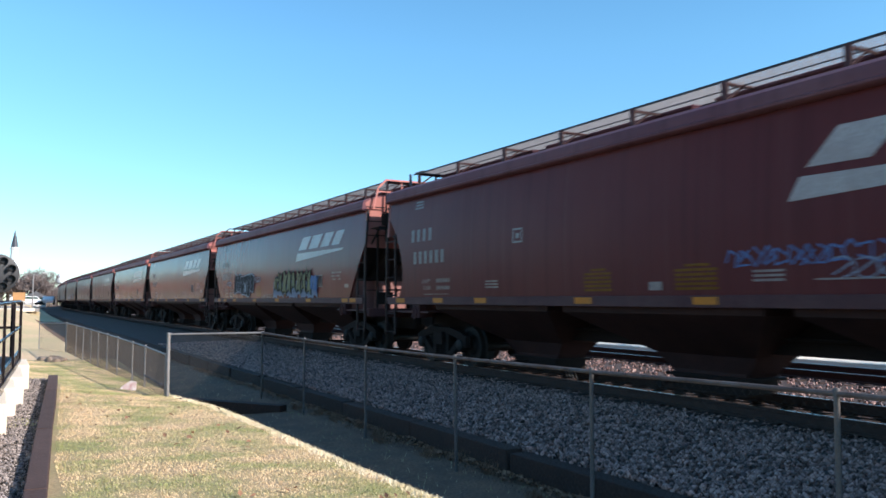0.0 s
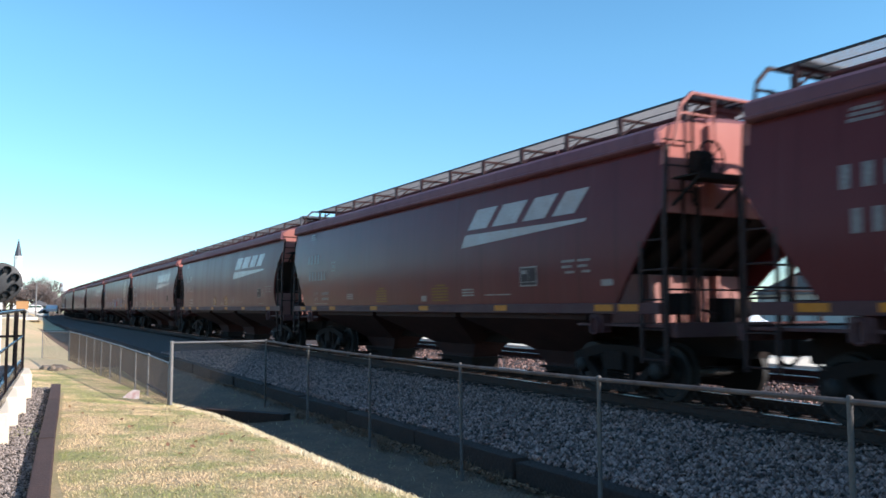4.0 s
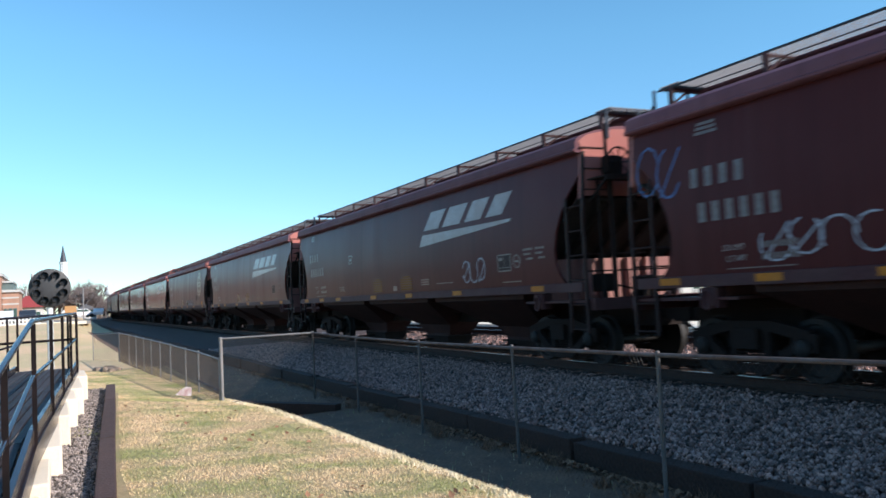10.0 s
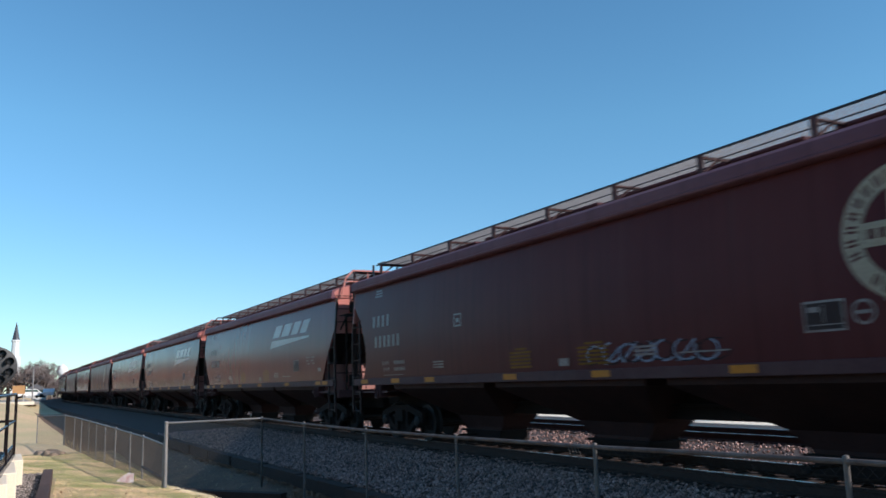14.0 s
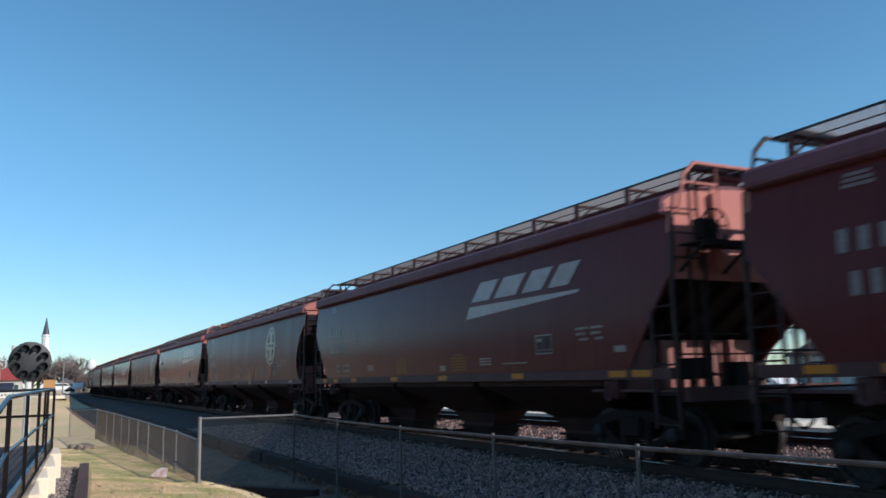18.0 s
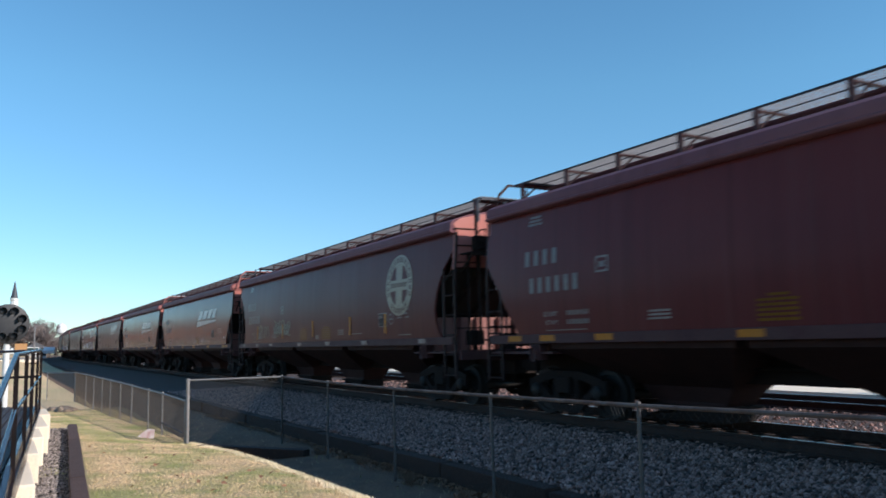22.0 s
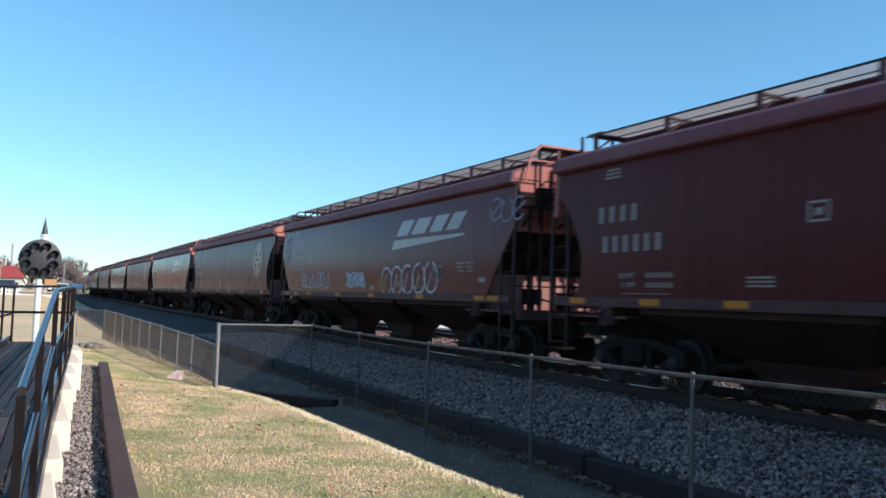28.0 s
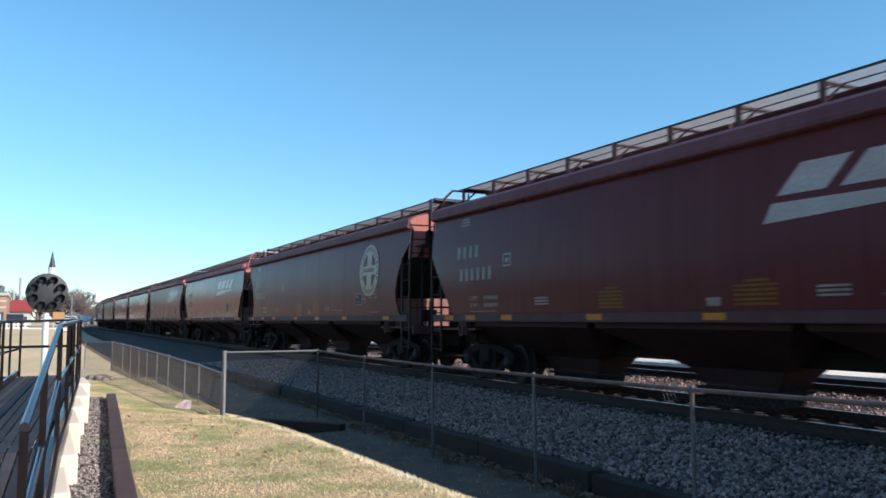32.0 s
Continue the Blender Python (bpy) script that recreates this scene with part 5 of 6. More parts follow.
for k, kind, car in CARS:
    old = kind[0] == "r"
    HALF, REACH, POCKET = LENGTHS["round" if old else "straight"]
    for d in (-1, 1):
        bogie(car, d)
    if kind[1] == "e":
        e = part("emblem", cached("emblem_stroke" + kind[0], lambda: emblem_slanted(4, 1.1 if old else 1.0), WHITE), WHITE, car, "white tapering stroke under slanted blocks")
        e.location = (-0.02 if k in (16, 17) else 0, EMBLEM.get(k, 0.0), -0.25 if k in (16, 17) else 0)
        for j in range(4):
            part("emblem_block", cached("emblem_block%d" % j + kind[0], lambda: emblem_slanted(j, 1.1 if old else 1.0), WHITE), WHITE, e)
    else:
        e = part("emblem", cached("round_emblem", emblem_round, HERALD), HERALD, car, "pale round emblem with a cross")
        e.location = (-0.02 if k in (16, 17) else 0, EMBLEM.get(k, 0.0), -0.25 if k in (16, 17) else 0)
        tagged(part("emblem_pattern", cached("round_emblem_blocks", emblem_round_blocks, PAINT_OLD), PAINT_OLD, e), kind="stuff")
    text = tagged(part("lettering", cached("lettering" + kind[0], lambda: lettering(old), FAINT), FAINT, car), "pale bars of lettering", kind="stuff")
    for words, u, z in (("LD LMT", 1.84, 1.78), ("LT WT", 1.9, 1.63)):
        if words + kind[0] not in MESHES:
            MESHES[words + kind[0]] = stencil(words, u, z, 0.115)
        part("stencil", MESHES[words + kind[0]], WHITE, text, "stencilled weight notice")
    slide = 0.36 if k == 4 else 0.0
    upper = cached("letter_bar_upper" + kind[0], lambda: Marks().rect(0, 0.13, 2.69, 2.96), FAINT)
    lower = cached("letter_bar_lower" + kind[0], lambda: Marks().rect(0, 0.13, 2.2, 2.47), FAINT)
    for j in range(4):
        part("letter_bar", upper, FAINT, text).location = (0, -1.32 - 0.27 * j - slide, 0)
    for j in range(6):
        part("letter_bar", lower, FAINT, text).location = (0, -1.45 - 0.25 * j - slide, 0)
    tagged(part("small_print", cached("small_print" + kind, lambda: small_print(kind), CREAM), CREAM, car), kind="stuff")
    part("data_panel", cached("data_panel" + kind, lambda: plate_inside(kind), LADDER), LADDER, car, "dark data panel")
    tagged(part("yellow_print", cached("yellow_print" + kind[0], lambda: yellow_print(old), YTEXT), YTEXT, car), "yellow stencilled notices", kind="stuff")
    reflectors(car, old, {13: (1.6, 4.4, 7.4, 10.4, 13.15), 15: (2.6, 5.6, 8.6, 11.6, 13.9)}.get(k, ()), k in (6, 9))
    paint_graffiti(car, k)
    if k in (0, 1, 6, 9, 15, 19):
        tagged(car, "oxide-red covered hopper car with " + ("round" if kind[1] == "o" else "slanted") + " emblem and spray graffiti")


# the train's place along the track: seconds, and metres beside a steady 11.86 m/s
KNOTS = [(0, -1.59), (3, -0.69), (6, -0.11), (9, 0.37), (12, 0.94), (15, 1.33), (18, 1.32), (21, 0.98), (24, 0.34), (27, -0.77), (30, -2.12), (33, -3.5)]
DRIFT = [(0, -0.3), (1, 0.05), (2, -0.25), (3, 0.5), (4, 0.35), (5.5, 0.0), (7, -0.14), (8, -0.28), (9, 0.24), (10, -0.17), (11, -0.16), (12, 0.4), (13, 0.2), (14.5, 0.2), (16, 0.25), (17, 0.2), (18, 0.05), (19, -0.36), (20, 0.12), (21, -0.13), (22, 0.22), (23, 0.42), (24, 0.06), (25, 0.07), (26, 0.36), (27.5, -0.1), (29, -0.24), (30, 0.42), (31, 0.2), (32, 0.15)]


def motions():
    """The train rolls in along the track; its wheels turn."""
    ends = {}
    far = 19.21
    for k, kind, car in CARS:
        half, reach, _ = LENGTHS["straight" if kind[0] == "s" else "round"]
        if k < 1:
            ends[k] = far if k == 0 else far - 2 * half - 2 * reach
        else:
            ends[k] = ends[k - 1] + last + reach + 2 * half
        last = reach
        rows = []
        for t, drift in DRIFT:
            s = ends[k] - half - 11.86 * t + ramp_of(t, KNOTS) + drift
            x, y, turn = bend(s)
            rows.append((t, pose(x, y, 0, 0, 0, turn)))
        walk(car, rows)
    turning = {}
    for w, ob in WHEELS:
        if w not in turning:
            rows = []
            for i in range(961):
                t = i / FPS
                gone = 11.86 * t
                rows.append((t, pose(0, w, 0.42, math.degrees(gone / 0.42))))
            walk(ob, rows)
            turning[w] = ob.animation_data
        else:
            ob.rotation_mode = "QUATERNION"
            keys = ob.animation_data_create()
            keys.action, keys.action_slot = turning[w].action, turning[w].action_slot


# ---- ramp with railings, signal, and the town behind ----
SKEW = 0.061      # the ramp runs a little off the track's line


def ramp_x(y, off=0.0):
    return -0.2 + SKEW * (y - 5.0) + off


def deck_z(y):
    return ramp_of(y, [(-5, -0.1), (3.3, -0.1), (7.2, 0.4), (15.6, 0.44), (60, 0.44)])


WIDE = 0.93
ramp = thing("ramp", "wheelchair ramp of dark boards with black steel railings on concrete blocks", "ramp")
# narrow boards lie along the ramp
COUNT = 11
for i in range(COUNT):
    a, b = -WIDE + i * WIDE / COUNT + 0.006, -WIDE + (i + 1) * WIDE / COUNT - 0.006
    for ys in ((3.45, 7.18), (7.2, 11.4), (11.415, 15.6)):
        s = Shape().sweep([[(ramp_x(y, a), y, deck_z(y) - 0.03), (ramp_x(y, b), y, deck_z(y) - 0.03), (ramp_x(y, b), y, deck_z(y) - 0.006), (ramp_x(y, b) - 0.006, y, deck_z(y)), (ramp_x(y, a) + 0.006, y, deck_z(y)), (ramp_x(y, a), y, deck_z(y) - 0.006)] for y in ys])
        part("deck_board", s, DECK, ramp)
for off in (-0.01, -WIDE + 0.01):
    s = Shape().sweep([[(ramp_x(y, off) - 0.03, y, deck_z(y) - 0.2), (ramp_x(y, off) + 0.03, y, deck_z(y) - 0.2), (ramp_x(y, off) + 0.03, y, deck_z(y) - 0.034), (ramp_x(y, off) - 0.03, y, deck_z(y) - 0.034)] for y in (4.6, 7.2, 15.6)])
    part("stringer", s, RAILING, ramp)
for off in (-0.02, -WIDE - 0.02):
    s = Shape().sweep([[(ramp_x(y, off) + 0.02 * c, y, deck_z(y) + 0.05 + 0.045 * d) for c, d in ((-1, -1), (1, -1), (1, 1), (-1, 1))] for y in (3.5, 7.2, 15.58)])
    part("kerb_board", s, RAILING, ramp)
part("end_beam", Shape().box(-3.4, ramp_x(15.6), 15.58, 15.66, 0.2, 0.42), RAILING, ramp)


def railing(post_ys, off):
    """Round top rail, a lower rail, slim square posts."""
    line = [post_ys[0]] + [y for y in (7.0, 7.2, 7.45) if post_ys[0] < y] + [post_ys[-1]]

    def tube(h, r):
        return Shape().sweep([[(ramp_x(y, off) + r * math.cos(q), y, deck_z(y) + h + r * math.sin(q)) for q in [math.pi * j / 5 for j in range(10)]] for y in line])

    top = part("top_rail", tube(0.935, 0.02), RAILING, ramp, "glossy black top rail", smooth=True)
    part("lower_rail", tube(0.5, 0.018), RAILING, top, smooth=True)
    for y in post_ys:
        part("post", Shape().box(ramp_x(y, off) - 0.018, ramp_x(y, off) + 0.018, y - 0.018, y + 0.018, deck_z(y) - 0.16, deck_z(y) + 0.915), POSTS, top, "dark brown square post")


railing([4.1, 5.4, 7.3, 9.3, 11.3, 13.4, 15.4], 0.0)
railing([9.6, 11.4, 13.0], -WIDE)
# near end, right face, top of each footing block
EDGES = [(5.3, -0.02, 0.04), (6.9, 0.04, 0.12), (8.1, 0.135, 0.21), (9.85, 0.23, 0.28), (11.3, 0.335, 0.31), (12.6, 0.45, 0.33), (14.65, 0.57, 0.35), (16.1, 0.57, 0.35)]
for (y, x, z), (far, _, _) in zip(EDGES, EDGES[1:]):
    s = Shape().box(-0.5, 0.0, 0.006, far - y - 0.006, -0.3 - z, 0.0)
    o = single("concrete_block", s, CONCRETE, "pale sunlit concrete footing block under the ramp", "concrete block", "footing blocks of the ramp", at=pose(x, y, z))
    b = o.modifiers.new("bevel", "BEVEL")
    b.width, b.segments = 0.018, 2
# railing across the far end of the landing
ex = ramp_x(15.6)
cross = part("top_rail", Shape().bar((-3.4, 15.6, 1.31), (-1.1, 15.6, 1.335), 0.022, 10).bar((-1.1, 15.6, 1.335), (ex, 15.6, 1.375), 0.022, 10), RAILING, ramp, "glossy black top rail", smooth=True)
part("lower_rail", Shape().bar((-3.4, 15.6, 0.91), (ex, 15.6, 0.93), 0.022, 8), POSTS, cross)
for x, low in ((ex, 0.2), (ex - 0.14, 0.42), (-0.47, 0.3), (-0.62, 0.3), (-0.78, 0.2), (-1.04, 0.05), (-1.3, 0.05), (-1.55, 0.05), (-1.9, 0.05), (-2.25, 0.05), (-2.6, 0.05), (-2.95, 0.05), (-3.3, 0.05)):
    part("post", Shape().box(x - 0.018, x + 0.018, 15.582, 15.618, low, 1.345), POSTS, cross, "dark brown square post")
part("sloping_rail", Shape().bar((-2.9, 12.6, 0.3), (-0.47, 15.56, 0.9), 0.02, 8), RAILING, cross, smooth=True)
part("landing_beam", Shape().box(-3.4, -0.6, 15.42, 15.56, 0.32, 0.45), RAILING, ramp)
for x in (-0.96, -2.0, -3.0):
    s = Shape().box(-0.21, 0.21, -0.16, 0.16, -0.75, 0.0)
    single("concrete_block", s, CONCRETE, "pale concrete footing under the landing", "concrete block", "footing blocks of the ramp", at=pose(x, 15.6, 0.27))
# pale chips along the board seams, added to give the flecks of sunlight there
r = random.Random(31)
spots = []
for i in range(1, COUNT):
    for _ in range(70):
        y = r.uniform(3.6, 8.0)
        if noise.noise((y * 2.5, i * 3.7, 0)) > -0.05:
            spots.append((ramp_x(y, -WIDE + i * WIDE / COUNT) + r.gauss(0, 0.003), y, deck_z(y) - 0.003, r.uniform(0.003, 0.006)))
strew("seam_grit", spots, DECOR, "pale chips between the deck boards, standing for sunlit seams", "grit")

# old railway signal: a disc of lamps on a white post
SX, SY = 0.0, 28.0
sig = thing("railway_signal", "old black disc signal with eight hooded lamps on a white post", "railway signal", at=pose(SX, SY, 0, 0, 0, 6))
disc = Shape().wheel((0, 0, 2.2), (0, -1, 0), ((-0.03, 0.53), (-0.02, 0.6), (0.025, 0.6), (0.035, 0.58), (0.035, 0.06)), 40)
part("disc", disc, SIGNAL, sig, "large round black background", smooth=True)
for i in range(8):
    a = radians(22.5 + 45 * i)
    x, z = 0.41 * math.cos(a), 2.2 + 0.41 * math.sin(a)
    hood = Shape()
    rings = []
    for h, r in ((0.03, 0.135), (0.2, 0.12)):
        rings.append([(x + r * math.cos(q), -h, z + r * math.sin(q)) for q in [radians(-50 + 280 * j / 14) for j in range(15)]])
    inner = [[(x + (px - x) * 0.93, y, z + (pz - z) * 0.93) for px, y, pz in ring] for ring in rings]
    hood.sweep([rings[0], rings[1], inner[1], inner[0]], closed=False, caps=False)
    h = part("lamp_hood", hood, SIGNAL, sig)
    part("lens", Shape().wheel((x, -0.035, z), (0, -1, 0), ((0, 0.1), (0.02, 0.085), (0.03, 0.04)), 16), LENS, h, "dull grey lens", smooth=True)
part("post", Shape().wheel((0, 0.1, 0), (0, 0, 1), ((-0.7, 0.09), (1.75, 0.09)), 16), WHITE_PAINT, sig, "white painted post", smooth=True)
part("base", Shape().wheel((0, 0.1, 0), (0, 0, 1), ((-0.75, 0.22), (-0.5, 0.2), (-0.45, 0.1)), 16), WHITE_PAINT, sig, smooth=True)
part("back_box", Shape().box(-0.16, 0.16, 0.03, 0.3, 1.95, 2.5), SIGNAL, sig)


# ---- beyond: street, buildings, cars ----
def slab(name, x0, x1, y0, y1, z, mat, label, category):
    return single(name, Shape().box(x0, x1, y0, y1, z - 0.3, z), mat, label, category, kind="structure")


slab("road", -160, 3.5, 90, 97, 0.54, ASPHALT, "grey asphalt street crossing beside the tracks", "road")
slab("pavement", -160, 3.0, 87.4, 89.6, 0.57, CONCRETE, "pale concrete pavement along the street", "pavement")
slab("parking_lot", -160, 3.0, 100, 122, 0.55, ASPHALT, "asphalt parking lot before the brick building", "parking lot")
slab("far_pavement", 20.9, 27.0, -40, 140, -0.3, CONCRETE, "pale concrete apron beyond the tracks", "pavement")
slab("far_road", 33, 41, -60, 260, -0.22, ASPHALT, "asphalt road beyond the tracks", "road")


def house(name, label, x, y, w, d, h, wall, roof, kind="gable", turn=0.0, floors=1, trim=WHITE_PAINT, rise=2.6):
    b = thing(name, label, "building", at=pose(x, y, -0.4, 0, 0, turn))
    part("wall", Shape().box(-w / 2, w / 2, -d / 2, d / 2, 0, h), wall, b)
    if kind == "gable":
        s = Shape().plate([(-w / 2 - 0.5, -d / 2 - 0.5, h - 0.15), (w / 2 + 0.5, -d / 2 - 0.5, h - 0.15), (0, -d / 2 - 0.5, h + rise)], (0, d + 1.0, 0))
    elif kind == "hip":
        s = Shape().add([(-w / 2 - 0.5, -d / 2 - 0.5, h), (w / 2 + 0.5, -d / 2 - 0.5, h), (w / 2 + 0.5, d / 2 + 0.5, h), (-w / 2 - 0.5, d / 2 + 0.5, h), (-w / 4, 0, h + rise), (w / 4, 0, h + rise)], [(0, 1, 5, 4), (1, 2, 5), (2, 3, 4, 5), (3, 0, 4), (3, 2, 1, 0)])
    else:
        s = Shape().box(-w / 2 - 0.25, w / 2 + 0.25, -d / 2 - 0.25, d / 2 + 0.25, h, h + 0.45)
    part("roof", s, roof, b)
    for f in range(floors):
        z = 0.9 + f * (h / floors)
        k = max(2, int(w / 2.6))
        for i in range(k):
            cx = -w / 2 + w * (i + 0.5) / k
            win = part("window", Shape().box(cx - 0.6, cx + 0.6, -d / 2 - 0.04, -d / 2 + 0.05, z, z + 1.5), trim, b)
            part("pane", Shape().box(cx - 0.5, cx + 0.5, -d / 2 - 0.06, -d / 2 - 0.045, z + 0.08, z + 1.42), GLASS, win)
        k = max(2, int(d / 3.2))
        for sx in (-1, 1):
            for i in range(k):
                cy = -d / 2 + d * (i + 0.5) / k
                win = part("window", Shape().box(min(sx * w / 2, sx * (w / 2 + 0.05)), max(sx * w / 2, sx * (w / 2 + 0.05)), cy - 0.6, cy + 0.6, z, z + 1.5), trim, b)
                part("pane", Shape().box(min(sx * (w / 2 + 0.052), sx * (w / 2 + 0.065)), max(sx * (w / 2 + 0.052), sx * (w / 2 + 0.065)), cy - 0.5, cy + 0.5, z + 0.08, z + 1.42), GLASS, win)
    return b


house("brick_building", "two-storey red brick building with pale stone bands and green windows", -15.5, 138, 18, 16, 7.5, BRICK, SIDING, "flat", 0, 2, TRIM)
wing = thing("brick_wing", "lower brick wing with a recessed green glazed upper storey", "building", at=pose(-5.45, 138, -0.4))
part("wall", Shape().box(-0.98, 1.1, -7, 7, 0, 5.2), BRICK, wing)
part("cornice", Shape().box(-1.0, 1.3, -7.3, 7.2, 5.2, 5.55), SIDING, wing, "pale stone cornice")
part("upper_storey", Shape().box(-0.98, 0.35, -6, 6, 5.55, 6.6), TRIM, wing, "green glazed upper storey")
part("roof", Shape().box(-1.0, 0.5, -6.3, 6.2, 6.6, 6.85), SIDING, wing)
for i in range(3):
    w = part("window", Shape().box(-0.85 + 0.6 * i, -0.35 + 0.6 * i, -7.06, -6.98, 0.9, 2.9), TRIM, wing)
    part("pane", Shape().box(-0.8 + 0.6 * i, -0.4 + 0.6 * i, -7.09, -7.065, 0.98, 2.82), GLASS, w)
for z in (3.4, 4.3):
    part("stone_band", Shape().box(-1.0, 1.13, -7.05, -7.0, z, z + 0.22), SIDING, wing)
house("red_roofed_shop", "low shop building with a bright red roof", -3.3, 156, 3.8, 10, 3.1, SIDING, ROOF_RED, "hip", 0, 1, WHITE_PAINT, 2.0)
house("pale_building", "low pale building beyond the street", 7.4, 222, 4.5, 8, 2.6, SIDING, ROOF_GREY, "gable", 0, 1, WHITE_PAINT, 1.2)
church = thing("church_steeple", "distant white church tower with a dark pointed spire", "church", at=pose(4.5, 400, -0.5))
part("tower", Shape().box(-2.3, 2.3, -2.3, 2.3, 0, 17.5), WHITE_PAINT, church)
part("belfry", Shape().wheel((0, 0, 0), (0, 0, 1), ((17.5, 1.7), (23.9, 1.5), (24.1, 1.75), (24.9, 1.75)), 8), WHITE_PAINT, church)
part("spire", Shape().wheel((0, 0, 0), (0, 0, 1), ((24.9, 1.5), (32.4, 0.1)), 8), SPIRE, church, "dark slate spire")
for x, y, h, r, lab in ((-3.16, 160, 9.1, 0.3, "tall grey brick chimney"), (-4.57, 175, 6.9, 0.2, "slim grey vent stack")):
    single("chimney", Shape().wheel((0, 0, 0), (0, 0, 1), ((0, r), (h - 0.5, r * 0.8), (h - 0.3, r * 0.9), (h, r * 0.85)), 14), SIDING, lab, "chimney", at=pose(x, y, -0.4), smooth=True)
tower = thing("water_tower", "white dome-topped water tower far beyond the train", "water tower", at=pose(17.6, 300, -0.5))
part("tank", Shape().wheel((0, 0, 0), (0, 0, 1), ((7.0, 0.5), (7.6, 1.5), (8.8, 1.85), (10.0, 1.5), (10.9, 0.5), (11.1, 0.1)), 20), WHITE_PAINT, tower, smooth=True)
for i in range(4):
    a = math.pi / 4 + i * math.pi / 2
    part("leg", Shape().bar((1.9 * math.cos(a), 1.9 * math.sin(a), 0), (1.2 * math.cos(a), 1.2 * math.sin(a), 7.6), 0.13, 6), SIDING, tower)


def vehicle(x, y, turn, mat, label, z=0.55):
    v = thing("parked_car", label, "car", "parked cars by the street", at=pose(x, y, z, 0, 0, turn))
    prof = [(-2.2, 0.35), (2.2, 0.35), (2.25, 0.75), (1.3, 0.95), (0.75, 1.42), (-1.2, 1.45), (-1.95, 1.0), (-2.25, 0.9)]
    part("body", Shape().plate([(a, -0.85, b) for a, b in prof], (0, 1.7, 0)), mat, v, bevel=0.06)
    for sy in (-1, 1):
        part("side_window", Shape().plate([(a, sy * 0.856, b) for a, b in ((1.05, 0.98), (0.68, 1.34), (-1.1, 1.36), (-1.6, 1.0))], (0, sy * 0.01, 0)), GLASS, v)
    for wx in (-1.4, 1.4):
        for sy in (-1, 1):
            part("wheel", Shape().wheel((wx, sy * 0.78, 0.32), (0, sy, 0), ((-0.1, 0.3), (-0.08, 0.32), (0.08, 0.32), (0.1, 0.2)), 14), RUBBER, v)


for x, y, turn, c, lab in ((-9.4, 104, 90, 1, "red car"), (-7.2, 104, 88, 2, "dark car"), (-4.9, 105, 92, 0, "white car"), (-2.6, 106, 90, 2, "dark car"), (4.3, 150, 20, 0, "white car"), (7.2, 152, 84, 0, "white car")):
    vehicle(x, y, turn, CARS_PAINT[c], lab + " parked on asphalt beyond the lawn")
sign = thing("orange_sign", "orange and yellow roadside sign board on two posts", "sign", at=pose(1.8, 99, 0.2))
part("board", Shape().box(-0.6, 0.6, -0.05, 0.05, 1.1, 2.0), ORANGE, sign)
for x in (-0.5, 0.5):
    part("post", Shape().box(x - 0.05, x + 0.05, -0.04, 0.04, 0, 2.0), SIDING, sign)
guard = thing("white_fence", "low white picket fence along the street", "fence")
for i in range(44):
    part("picket", cached("guard_post", lambda: Shape().box(-0.07, 0.07, -0.015, 0.015, 0, 0.66), WHITE_PAINT), WHITE_PAINT, guard).location = (-14.6 + 0.31 * i, 86.0, 0.46)
for z in (0.62, 0.95):
    part("rail", Shape().box(-14.8, -1.0, 86.02, 86.06, z - 0.04, z + 0.04), WHITE_PAINT, guard)
lamp = thing("street_lamp", "grey street lamp post with a curved arm", "street lamp", at=pose(3.75, 120, -0.4))
part("pole", Shape().bar((0, 0, 0), (0, 0, 5.0), 0.09, 8).bar((0, 0, 5.0), (1.2, 0, 5.4), 0.06, 6), GALV, lamp)
part("head", Shape().box(1.1, 1.8, -0.15, 0.15, 5.3, 5.46), SIDING, lamp)
for x, h in ((-5.4, 9.5), (-9.0, 9.0)):
    p = thing("utility_pole", "brown timber utility pole with a crossarm", "utility pole", "utility poles along the street", at=pose(x * 1.6, 178, -0.4))
    part("pole", Shape().wheel((0, 0, 0), (0, 0, 1), ((0, 0.16), (h, 0.11)), 8), BARK, p)
    part("crossarm", Shape().box(-1.2, 1.2, -0.06, 0.06, h - 0.9, h - 0.75), BARK, p)


def bare_tree(seed, h, fat=1.0, depth=5, bark=TWIGS):
    """Trunk, and limbs that fork into bare twigs."""
    r = random.Random(seed)
    trunk, twigs = Shape(), Shape()

    def grow(a, d, length, rad, level):
        b = a + d * length
        if level < 2:
            trunk.wheel(a, d, ((0, rad), (length, rad * 0.72)), 7)
        else:
            n1 = d.orthogonal().normalized() * rad * fat
            n2 = d.cross(n1).normalized() * rad * fat
            twigs.add([a + n1, a - n1 * 0.5 + n2, a - n1 * 0.5 - n2, b], [(0, 1, 3), (1, 2, 3), (2, 0, 3)])
        if level >= depth:
            return
        for i in range(4 if level < 4 else 3):
            e = Vector((r.gauss(0, 1), r.gauss(0, 1), r.gauss(0.35, 0.6))).normalized()
            k = r.uniform(0.45, 1.0)
            grow(a + d * length * k, (d * 0.75 + e * 0.75).normalized(), length * r.uniform(0.5, 0.75), rad * 0.55, level + 1)

    grow(Vector((0, 0, -0.1)), Vector((0, 0, 1)), h * 0.34, h * 0.028, 0)
    return trunk.mesh("trunk", BARK), twigs.mesh("crown", bark, clean=False)


TREES = [bare_tree(i, 9.0) for i in (1, 2, 3)]
DENSE_TREES = [bare_tree(i, 9.0, 2.2, 6, HAZY_TWIGS) for i in (4, 5, 6)]


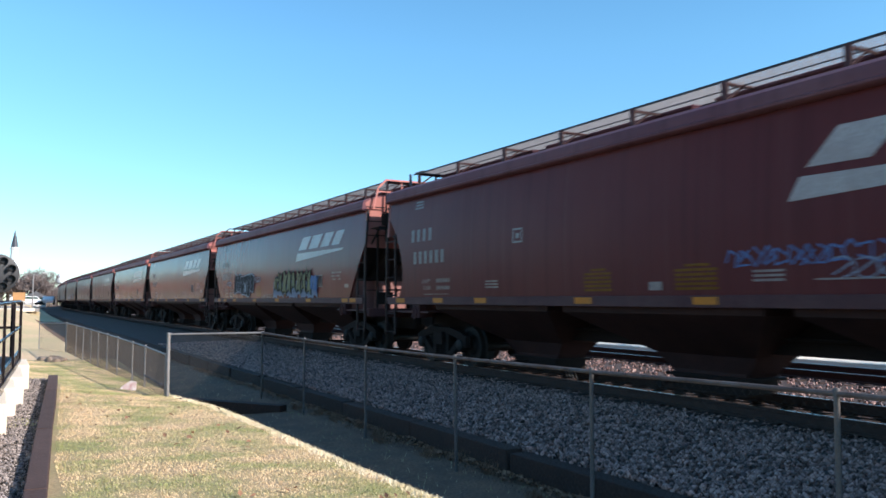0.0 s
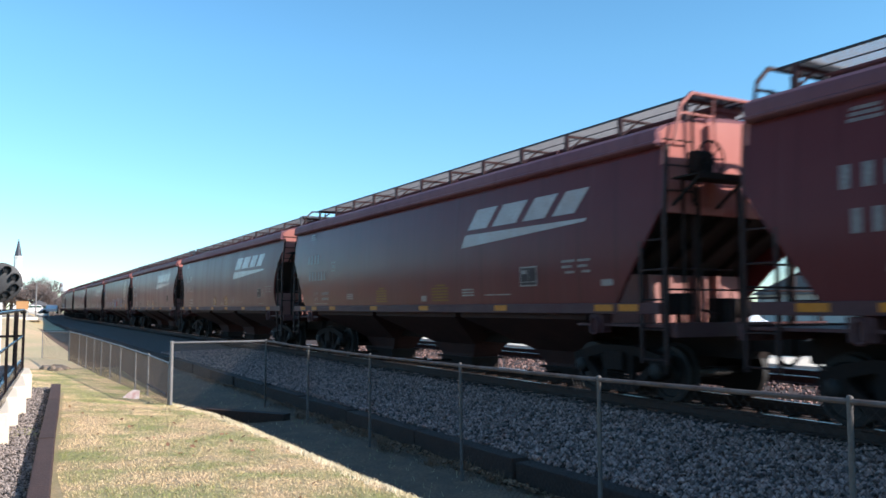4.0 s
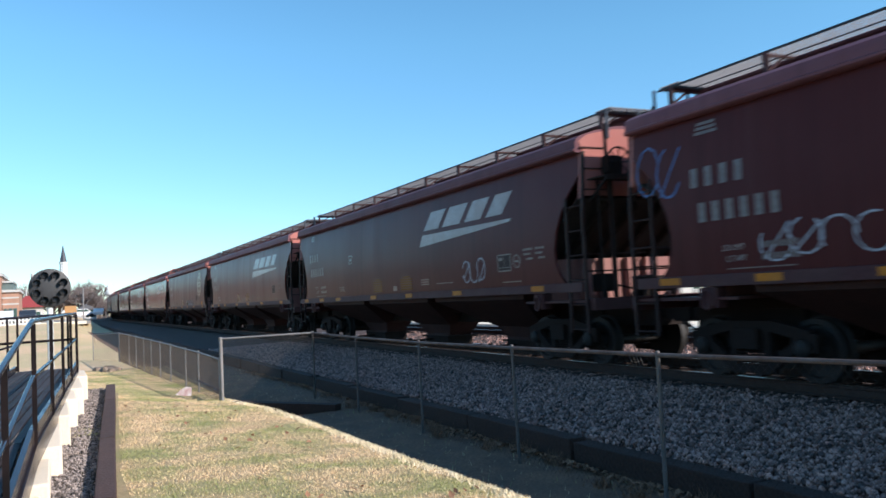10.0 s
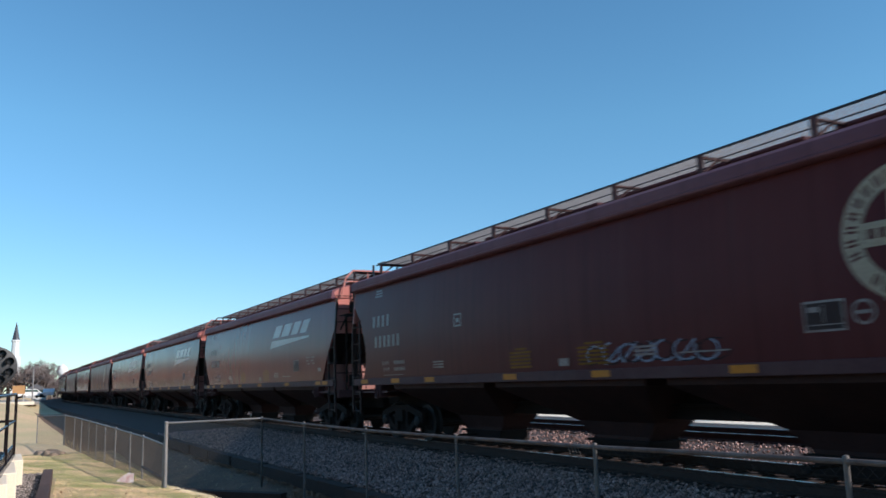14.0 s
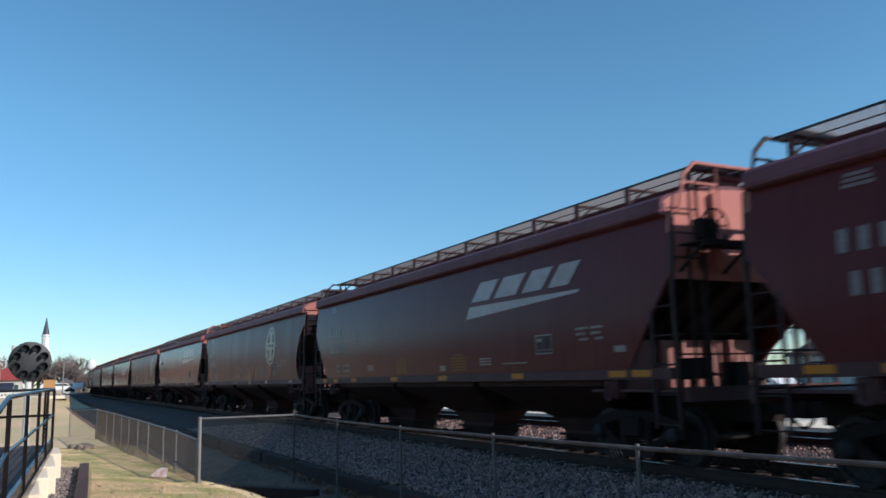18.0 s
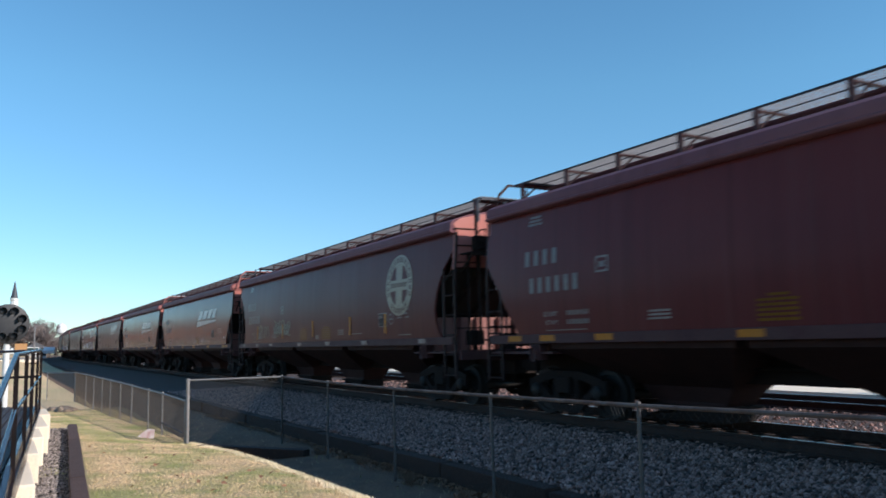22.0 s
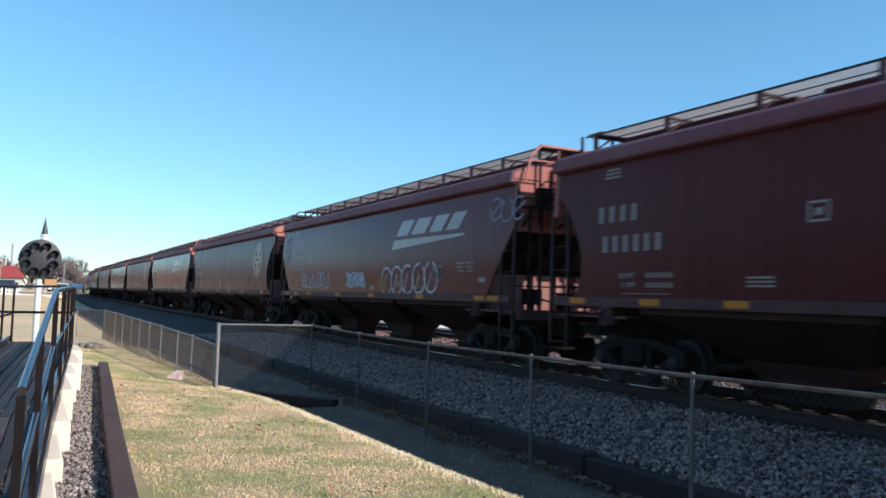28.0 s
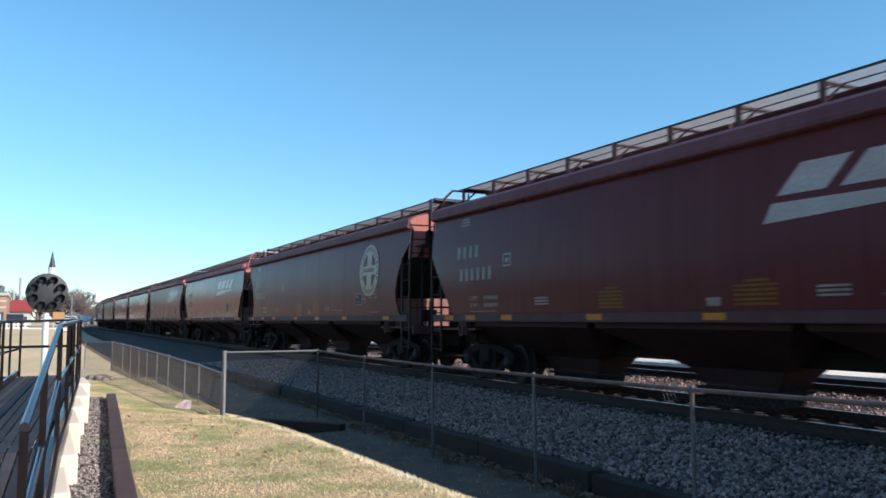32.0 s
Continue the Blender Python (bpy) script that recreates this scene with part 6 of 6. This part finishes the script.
def plant_tree(i, x, y, size, label, kinds=TREES):
    t = thing("bare_tree", label, "tree", "bare winter trees", at=pose(x, y, -0.4, 0, 0, i * 77) @ Matrix.Scale(size, 4))
    part("trunk", kinds[i % 3][0], BARK, t)
    part("crown", kinds[i % 3][1], TWIGS, t, "crown of bare branches and twigs")


for i, (x, y, s) in enumerate(((25.5, 7.0, 0.95), (27, 16, 1.1), (30, 27, 1.0), (28, 40, 1.1), (46, 12, 1.3), (48, 30, 1.2), (50, 52, 1.3), (44, 75, 1.2), (60, 20, 1.4), (34, 60, 1.0))):
    plant_tree(i, x, y, s, "bare winter tree beyond the tracks")
rt = random.Random(12)
for i in range(40):
    x = -16 + 36 * i / 39 + rt.uniform(-0.6, 0.6)
    y = 236 + 30 * rt.random() + max(0, x - 8) * 3
    size = rt.uniform(1.2, 1.6) * (1.0 if x < 12 else 0.62)
    plant_tree(i + 1, x, y, size, "hazy bare tree behind the town", DENSE_TREES)
for i, (x, y, size) in enumerate(((7.6, 236, 1.25), (8.6, 242, 1.3), (9.9, 238, 1.1), (11.4, 246, 0.85))):
    plant_tree(i, x, y, size, "large hazy bare tree behind the town", DENSE_TREES)
# across the street, behind the camera's back: unseen, added to be mirrored in cars' paint
for i in range(13):
    y = -45 + 24 * i
    house("town_building", "unseen two-storey tan brick building, added for the cars' reflections", -62 - 4 * (i % 3), y, 20, 9, 6.0 + 0.8 * (i % 3), TAN_BRICK, ROOF_GREY if i % 3 else SIDING, "gable" if i % 3 else "flat", 90, 2)
for i in range(9):
    house("town_building", "unseen brick building along the street, added for the cars' reflections", -34 - 20 * i, 146 + 8 * (i % 3), 17, 12, 6.5 + 1.2 * (i % 3), BRICK, ROOF_GREY if i % 2 else SIDING, "gable" if i % 2 else "flat", 0, 2)
for i in range(20):
    plant_tree(i, -28 - 8 * i, 172 + rt.uniform(0, 12), rt.uniform(0.95, 1.3), "unseen bare tree behind the street, added for the cars' reflections", DENSE_TREES)
for i in range(22):
    plant_tree(i, -50 - rt.uniform(0, 6), -60 + 15 * i + rt.uniform(-3, 3), rt.uniform(0.9, 1.25), "unseen bare tree across the lawn, added for the cars' reflections", DENSE_TREES)
for i, (x, y, w, h) in enumerate(((62, 22, 12, 3.4), (70, 48, 14, 3.2), (66, 80, 12, 3.6), (58, 120, 13, 3.4))):
    house("house", "single-storey pale house with a grey shingle roof", x, y, w, 10, h, SIDING, ROOF_GREY, "gable", 90, 1)
for x, y, turn, c in ((36, 14, 90, 3), (36.5, 33, 90, 0)):
    vehicle(x, y, turn, CARS_PAINT[c], "car on the road beyond the tracks", -0.22)
motions()
